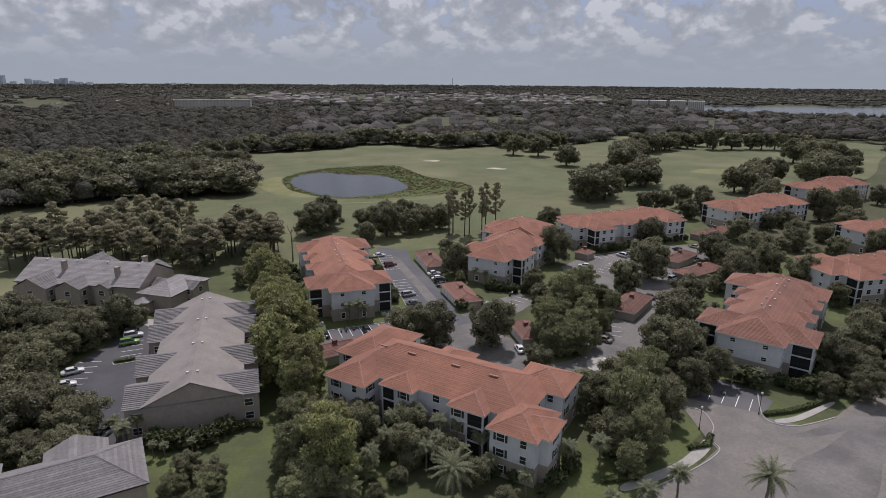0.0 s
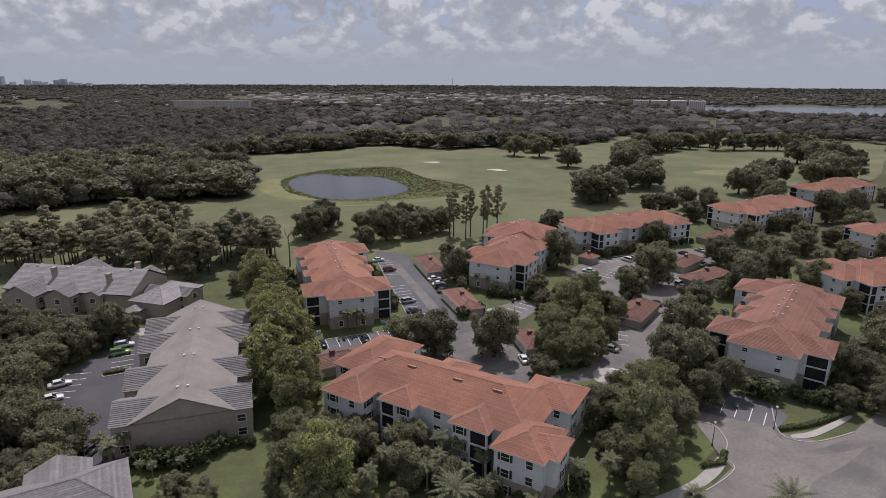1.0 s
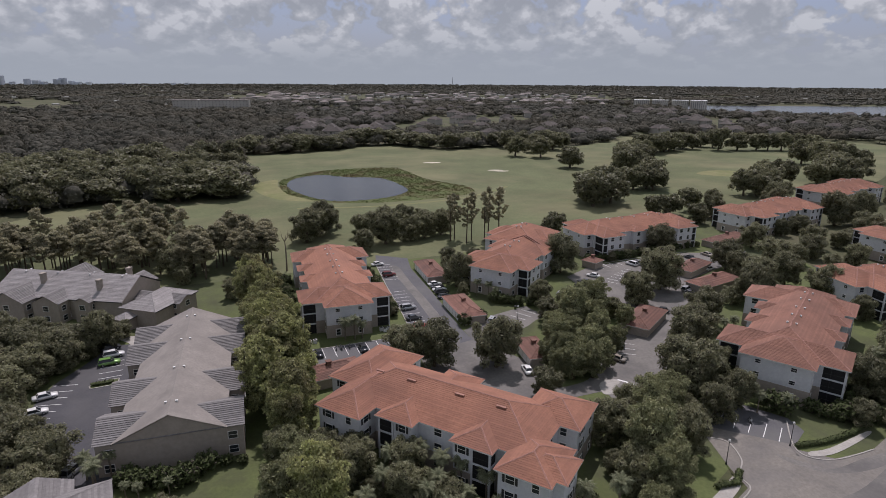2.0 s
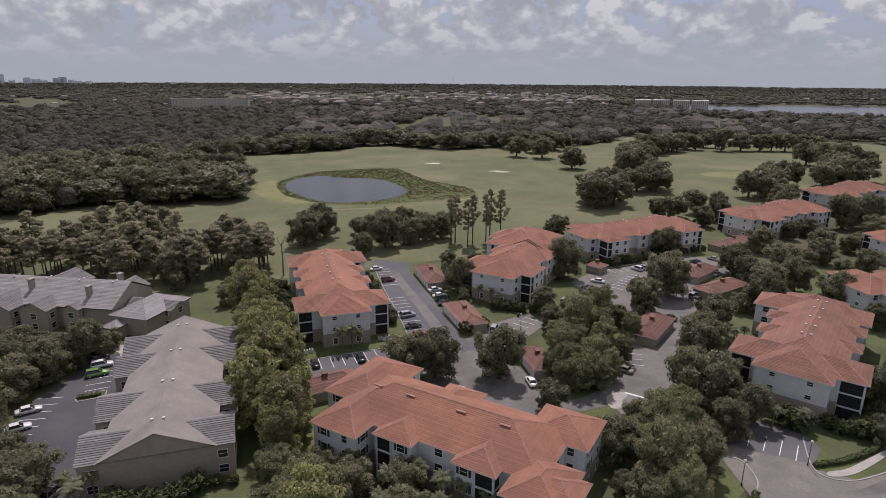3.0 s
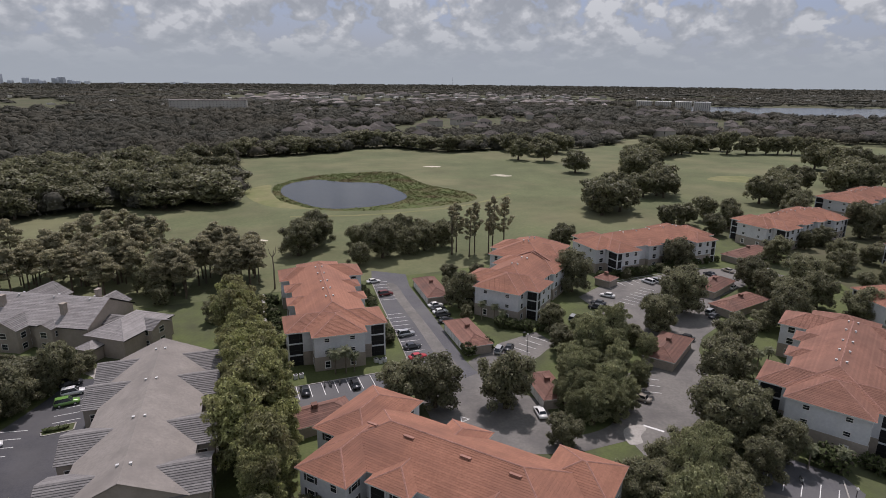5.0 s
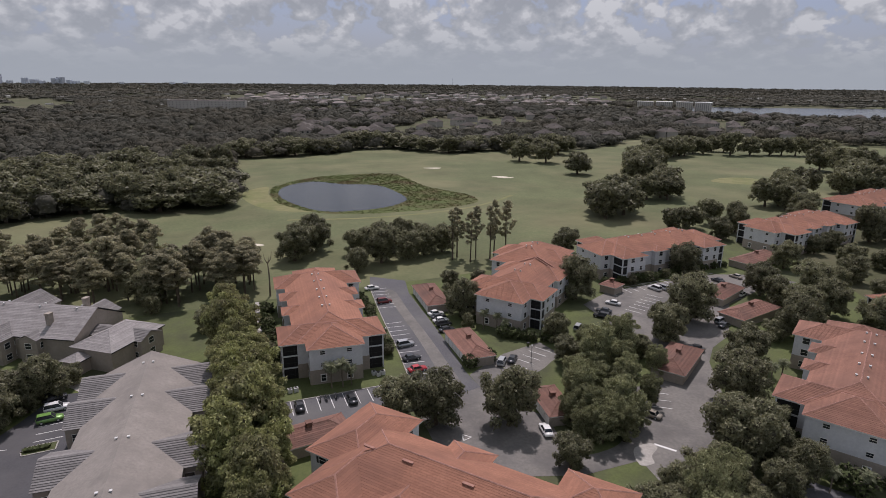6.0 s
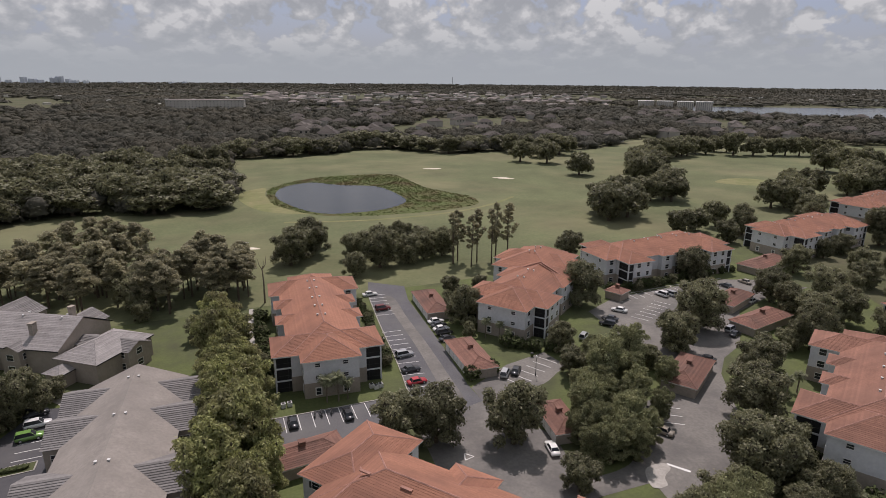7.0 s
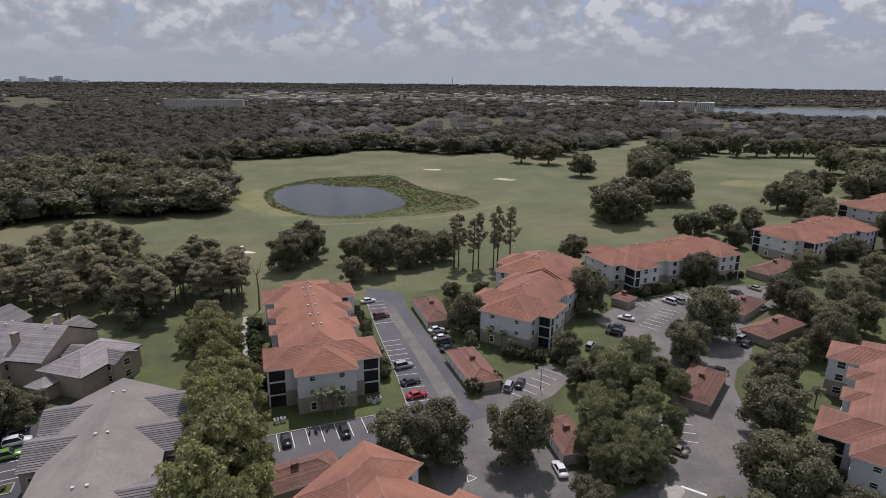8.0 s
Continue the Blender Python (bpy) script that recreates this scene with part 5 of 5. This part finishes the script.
# ---- cars ----
def car_meshes(paint, suv):
    L, W = 2.3, 0.9
    hood, roof = (0.98, 1.72) if suv else (0.86, 1.42)
    body = Geo()
    # lower shell: sections along the car, narrowing at bumpers and sills
    xs = [(-L, 0.72, 0.42, hood * 0.86), (-L + 0.18, 0.86, 0.28, hood * 0.97), (-1.2, W, 0.24, hood * 1.02), (0.2, W, 0.24, hood * 1.02), (1.1, W, 0.24, hood * 0.98), (L - 0.3, 0.86, 0.26, hood * 0.84), (L, 0.70, 0.40, hood * 0.70)]
    ring = []
    for x, w, z0, z1 in xs:
        k = len(body.v)
        body.v += [(x, -w * 0.94, z0), (x, -w, (z0 + z1) / 2), (x, -w * 0.9, z1), (x, w * 0.9, z1), (x, w, (z0 + z1) / 2), (x, w * 0.94, z0)]
        ring.append(k)
    for a, b in zip(ring, ring[1:]):
        body.f += [(a + j, a + (j + 1) % 6, b + (j + 1) % 6, b + j) for j in range(6)]
    body.f += [tuple(ring[0] + j for j in (5, 4, 3, 2, 1, 0)), tuple(ring[-1] + j for j in range(6))]
    r0, r1 = (-2.0 if suv else -1.15, 0.35)
    z = roof
    body.poly([(r0, -0.62, z), (r1, -0.6, z), (r1, 0.6, z), (r0, 0.62, z)])
    body.box(r0, r1, -0.63, 0.63, z - 0.05, z - 0.005)
    for x0, x1 in ((r0 - 0.32, r0), (1.0, r1)):
        for sgn in (-1, 1):
            body.tube([(x0, sgn * 0.80, hood), (x1, sgn * 0.62, z - 0.03)], [0.05, 0.04], 4)
    glass = Geo()
    b0, b1 = r0 - 0.35, 1.05
    lo = [(b0, -0.8, hood), (b1, -0.8, hood), (b1, 0.8, hood), (b0, 0.8, hood)]
    hi = [(r0, -0.6, z - 0.05), (r1, -0.58, z - 0.05), (r1, 0.58, z - 0.05), (r0, 0.6, z - 0.05)]
    for i in range(4):
        j = (i + 1) % 4
        glass.poly([lo[i], lo[j], hi[j], hi[i]])
    light = Geo().box(L - 0.16, L - 0.01, -0.66, -0.36, hood * 0.58, hood * 0.70).box(L - 0.16, L - 0.01, 0.36, 0.66, hood * 0.58, hood * 0.70)
    return body.mesh("body", paint, True), glass.mesh("glasshouse", M_PANE), light.mesh("headlight", M_TRIM)


TYRE = Geo().tube([(0, -0.11, 0), (0, 0.11, 0)], [0.33, 0.33], 12)
TYRE.f.append(tuple(range(11, -1, -1)))
TYRE = TYRE.mesh("tyre", M_DARK)
RIM = Geo().tube([(0, -0.12, 0), (0, 0.125, 0)], [0.2, 0.2], 10)
RIM.f.append(tuple(range(9, -1, -1)))
RIM = RIM.mesh("rim", M_METAL)


def car(paint, label, suv=False):
    top = thing("parked_car", label, "car", "parked cars")
    body, glass, light = car_meshes(paint, suv)
    put("body", body, top)
    put("glasshouse", glass, top, label="dark windows")
    put("headlight", light, top)
    for x in (-1.4, 1.4):
        for y in (-0.8, 0.8):
            w = put("wheel", TYRE, top, pose(x, y, 0.33))
            put("rim", RIM, w)
    return top


def paint(name, c, metal=0.2):
    m = bpy.data.materials.new(name)
    m.use_nodes = True
    b = m.node_tree.nodes["Principled BSDF"]
    b.inputs["Base Color"].default_value, b.inputs["Roughness"].default_value, b.inputs["Metallic"].default_value = (*c, 1), 0.3, metal
    b.inputs["Coat Weight"].default_value = 0.6
    return m


CAR = {"white": car(paint("white_car_paint", (0.72, 0.72, 0.70), 0), "white saloon car parked on asphalt"),
       "van": car(paint("white_suv_paint", (0.7, 0.7, 0.7), 0), "white estate car parked on asphalt", True),
       "silver": car(paint("silver_car_paint", (0.42, 0.43, 0.44), 0.5), "silver estate car parked on asphalt", True),
       "dark": car(paint("charcoal_car_paint", (0.03, 0.032, 0.037)), "dark grey saloon car parked on asphalt"),
       "black": car(paint("black_suv_paint", (0.012, 0.012, 0.014)), "black estate car parked on asphalt", True),
       "red": car(paint("red_car_paint", (0.45, 0.03, 0.04)), "bright red saloon car parked on asphalt"),
       "maroon": car(paint("maroon_suv_paint", (0.16, 0.02, 0.02)), "dark red estate car parked on asphalt", True),
       "tan": car(paint("tan_car_paint", (0.33, 0.29, 0.24)), "tan saloon car parked under trees"),
       "green": car(paint("lime_car_paint", (0.17, 0.33, 0.08)), "lime green hatchback parked beside grey houses", True)}
parked = set()
for kind, x, y, ang in (("dark", 1.5, -3.2, 90), ("dark", 12.2, -4.0, 90), ("silver", 30.9, 17.6, 5), ("dark", 29.9, 9.8, 5), ("red", 29.4, 3.9, 5), ("maroon", 34.0, 48.5, 5), ("white", 33.4, 61.3, 5),
                        ("white", 45.2, 34.4, 4), ("dark", 45.0, 31.7, 4), ("white", 44.8, 29.1, 4), ("black", 44.6, 26.4, 4), ("dark", 44.0, 22.6, 4), ("silver", 49.6, 0.6, 50), ("dark", 52.5, 0.9, 50),
                        ("white", 44.6, -28.3, 78), ("dark", 71.6, -24.5, 140), ("tan", 67.4, -30.6, 120), ("van", 119.2, 30.4, 105), ("white", 98.5, 24.0, 130)):
    m = pose(x, y, 0.075, rz=ang)
    if kind in parked:
        copy_thing(CAR[kind], m)
    else:
        CAR[kind].matrix_basis = m
        parked.add(kind)
for kind, x, y, ang in (("dark", 92, 19.5, 130), ("black", 89, 16.5, 130), ("silver", 118.4, 2.0, 20), ("dark", 117, -0.8, 20), ("white", 141.6, 16.4, 20), ("dark", 144.9, 29.6, 100), ("tan", 154, 30.7, 100), ("silver", 78.2, 11.7, 40),
                        ("dark", 98.7, -9.5, 120), ("white", 136.5, 31.5, 100), ("silver", 121.9, 30.0, 105), ("green", -44.9, 8.7, 8), ("van", -44.5, 13.0, 8), ("dark", -45.8, 17.6, 20), ("black", -46.8, 21.0, 30),
                        ("white", -55.2, -3.9, 15), ("white", -55.6, -10.4, 15), ("silver", -45, -33.5, 60), ("van", 166.5, 25, 30)):
    m = pose(x, y, 0.075, rz=ang)
    if kind in parked:
        copy_thing(CAR[kind], m)
    else:
        CAR[kind].matrix_basis = m
        parked.add(kind)

# ---- golf course details ----
for x, y, a, b2, r in ((143.5, 305, 6.5, 2.6, -18), (173, 253, 5.5, 2.0, -16), (175.5, 248, 5.5, 1.8, -16), (2.6, 128, 3.4, 1.6, -20)):
    pts = []
    for i in range(18):
        t = 2 * math.pi * i / 18
        q = 1 + 0.14 * math.sin(3 * t + x)
        u, w = a * math.cos(t) * q, b2 * math.sin(t) * q
        c, s = math.cos(radians(r)), math.sin(radians(r))
        pts.append((x + u * c - w * s, y + u * s + w * c))
    sheet("bunker", pts, 0.09, M_SAND, "pale sand bunker in the fairway", "bunker")
for pts, w, name, label in (([(20, 168), (60, 160), (100, 163), (128, 174), (150, 190)], 2.2, "cart_path", "pale sandy cart path past the pond"),):
    g = Geo()
    ribbon(smooth_line(pts, False, 6), w, 0.1, g)
    tagged(new(name, g.mesh(name, M_DRY)), label, "path", kind="structure")
sheet("worn_turf", [(14, 195), (4, 225), (6, 250), (20, 262), (18, 235), (24, 205), (36, 182)], 0.055, M_DRY, "worn sandy turf beside the pond", "turf")
sheet("worn_turf", [(300, 190), (318, 200), (335, 195), (338, 180), (318, 172)], 0.055, M_DRY, "dry yellowish patch of turf", "turf")
reeds = []
rr = random.Random(31)
pond_line, reed_line = smooth_line(pond_outline), smooth_line(reed_outline)
while len(reeds) < 2400:
    x, y = rr.uniform(15, 130), rr.uniform(165, 292)
    if within((x, y), reed_line) and not within((x, y), pond_line):
        if y < 186 and rr.random() < 0.6:
            continue
        r = rr.uniform(0.4, 1.3) * (1.7 if y > 250 and rr.random() < 0.3 else 1)
        reeds.append((x, y, 0.12, r, rr.uniform(0.2, 0.55) * (2.8 if y > 245 and rr.random() < 0.25 else 0.7), 0.24))
woods("pond_reeds", "low marsh plants and reeds round the pond", reeds, M_REED, 12)

# golf cart
cart = thing("golf_cart", "small golf cart with pale canopy on the fairway", "golf cart", m=pose(1.2, 131, 0.05, rz=40))
put("body", Geo().box(-1.1, 1.1, -0.55, 0.55, 0.25, 0.75).box(-0.9, -0.5, -0.5, 0.5, 0.75, 1.2).mesh("body", M_DARK), cart)
put("canopy", Geo().box(-0.95, 0.7, -0.6, 0.6, 1.78, 1.86).mesh("canopy", M_TRIM), cart)
for x in (-0.85, 0.6):
    for y in (-0.52, 0.52):
        put("post", Geo().tube([(x, y, 0.7), (x, y, 1.78)], [0.03, 0.03], 5).mesh("post", M_DARK), cart)
for x in (-0.75, 0.75):
    for y in (-0.5, 0.5):
        put("wheel", TYRE, cart, pose(x, y, 0.25) @ Matrix.Scale(0.75, 4))

# bare dead tree behind the long house
g = Geo().tube([(0, 0, 0), (0.1, 0, 7), (-0.1, 0.1, 11)], [0.3, 0.22, 0.15], 6)
for x, z in ((-1.2, 14), (1.3, 14.5), (0.5, 13)):
    g.tube([(-0.1, 0.1, 10.5), (x * 0.7, 0, 12), (x, 0.2, z)], [0.14, 0.1, 0.04], 5)
dead = thing("dead_tree", "bare grey dead pine with forked top", "tree", m=pose(2.4, 66, 0))
put("trunk", g.mesh("trunk", M_PALMBARK), dead)

# ---- yard details ----
def hedge(pts, w=1.2, h=0.9):
    r = random.Random(len(pts) + int(pts[0][0]))
    lobes = []
    for (x0, y0), (x1, y1) in zip(pts, pts[1:]):
        n = max(1, int(math.hypot(x1 - x0, y1 - y0) / 0.55))
        lobes += [(x0 + (x1 - x0) * i / n + r.uniform(-.1, .1), y0 + (y1 - y0) * i / n + r.uniform(-.1, .1), h * 0.55, w * 0.55, h * 0.5) for i in range(n)]
    v, f = leaves(lobes, 45 * len(lobes), 0.14, r)
    for c in lobes:
        blob(v, f, c, c[3] * 0.85, c[4] * 0.9, r, 6, 3)
    top = thing("hedge", "clipped dark green hedge beside the road", "hedge", "hedges")
    put("foliage", mesh("foliage", v, f, M_HEDGE), top)


hedge([(76.8, -71.6), (82, -72.4), (88, -72.3), (93, -71.7)])
hedge([(54.5, -75.2), (58, -75.6), (61.4, -73.2)])
hedge([(-46.6, -1.2), (-43, -1.0)], 1.6, 0.8)
hedge([(34, -77.5), (37, -78), (40, -79)])


def street_lamp(x, y, h=4.6):
    top = thing("street_lamp", "slim dark lamp post with pale globe", "street lamp", "street lamps", m=pose(x, y, 0))
    put("pole", Geo().tube([(0, 0, 0), (0, 0, 0.5), (0, 0, 0.55), (0, 0, h)], [0.16, 0.13, 0.07, 0.05], 8).mesh("pole", M_DARK), top)
    g = Geo()
    blob(g.v, g.f, (0, 0, h + 0.22), 0.24, 0.28, random.Random(1), 8, 5)
    put("globe", g.mesh("globe", M_TRIM), top)


for x, y in ((75.8, -70.8), (60.6, -70.8), (26.2, 19.5), (56, -2)):
    street_lamp(x, y)


def air_unit(x, y, ang=0):
    top = thing("air_conditioner", "grey metal air conditioning unit on the lawn", "air conditioner", "air conditioners", m=pose(x, y, 0, rz=ang))
    put("case", Geo().box(-0.45, 0.45, -0.45, 0.45, 0, 0.95).mesh("case", M_METAL), top)
    put("fan_grille", Geo().tube([(0, 0, 0.95), (0, 0, 1.0)], [0.38, 0.36], 12).mesh("fan_grille", M_DARK), top)


for x, y in ((0.5, 3.9), (1.8, 4.0), (20.3, 4.8), (21.5, 5.2), (19.5, 5.6), (66, 9)):
    air_unit(x, y, 5)
for x, y in ((62.8, 9.6), (60, 6.8)):
    bin_ = thing("rubbish_bin", "dark green rubbish bin on the grass", "bin", "bins", m=pose(x, y, 0))
    put("bin_body", Geo().tube([(0, 0, 0), (0, 0, 1.0)], [0.34, 0.4], 10).mesh("bin_body", M_HEDGE), bin_)
    put("lid", Geo().tube([(0, 0, 1.0), (0, 0, 1.12)], [0.44, 0.3], 10).mesh("lid", M_DARK), bin_)
rs = random.Random(77)
for x0, y0, x1, y1, n in ((-2.2, 12, 0, 55, 14), (25, 12, 28.5, 56, 16), (40, 2, 48, 2.5, 4), (56, 14, 66, 8, 7), (108, 40, 125, 38, 9), (128, 40, 160, 42, 10), (92, -52, 84, -46, 6), (96, -66, 110, -60, 8), (2, -53, 20, -72, 12), (22, -78, 34, -70, 6), (-40, -40, -18, -41, 8)):
    for i in range(n):
        t = (i + rs.random()) / n
        plant(SHRUBS, x0 + (x1 - x0) * t + rs.uniform(-.6, .6), y0 + (y1 - y0) * t + rs.uniform(-.6, .6), rs.uniform(0.6, 1.2))


def motorcycle(x, y, ang):
    top = thing("motorcycle", "dark motorcycle standing in a parking bay", "motorcycle", "motorcycles", m=pose(x, y, 0.07, rz=ang))
    for dx in (-0.7, 0.7):
        put("wheel", TYRE, top, pose(dx, 0, 0.31) @ Matrix.Diagonal((0.93, 0.6, 0.93, 1)))
    put("engine", Geo().box(-0.35, 0.35, -0.16, 0.16, 0.25, 0.68).mesh("engine", M_METAL), top)
    put("seat", Geo().tube([(-0.75, 0, 0.82), (-0.2, 0, 0.78), (0.1, 0, 0.85), (0.45, 0, 0.95)], [0.1, 0.16, 0.2, 0.12], 6).mesh("seat", M_DARK), top)
    put("handlebar", Geo().tube([(0.4, -0.38, 1.1), (0.5, 0, 1.05), (0.4, 0.38, 1.1)], [0.03, 0.03, 0.03], 5).mesh("handlebar", M_DARK), top)
    put("fork", Geo().tube([(0.7, 0, 0.31), (0.48, 0, 1.05)], [0.05, 0.04], 5).mesh("fork", M_METAL), top)


for a, c in (((0, 0), (1.9, 0.5)), ((1.9, 0.5), (0.6, 1.9)), ((0.6, 1.9), (0, 0))):
    d = Vector((c[0] - a[0], c[1] - a[1]))
    m = pose(28.6 + (a[0] + c[0]) / 2, -25.4 + (a[1] + c[1]) / 2, 0.06, rz=math.degrees(math.atan2(d.y, d.x)))
    bar = put("painted_bar", Geo().box(-d.length / 2, d.length / 2, -0.07, 0.07, 0, 0.012).mesh("painted_bar", M_PAINT), None, m)
    tagged(bar, "white painted bar of a road marking", "road marking", "road markings", "structure")
motorcycle(6.0, -1.8, 80)
motorcycle(7.2, -1.9, 95)
motorcycle(9.3, -1.8, 85)
motorcycle(75.4, -62.2, -125)
motorcycle(73.6, -60.0, -125)
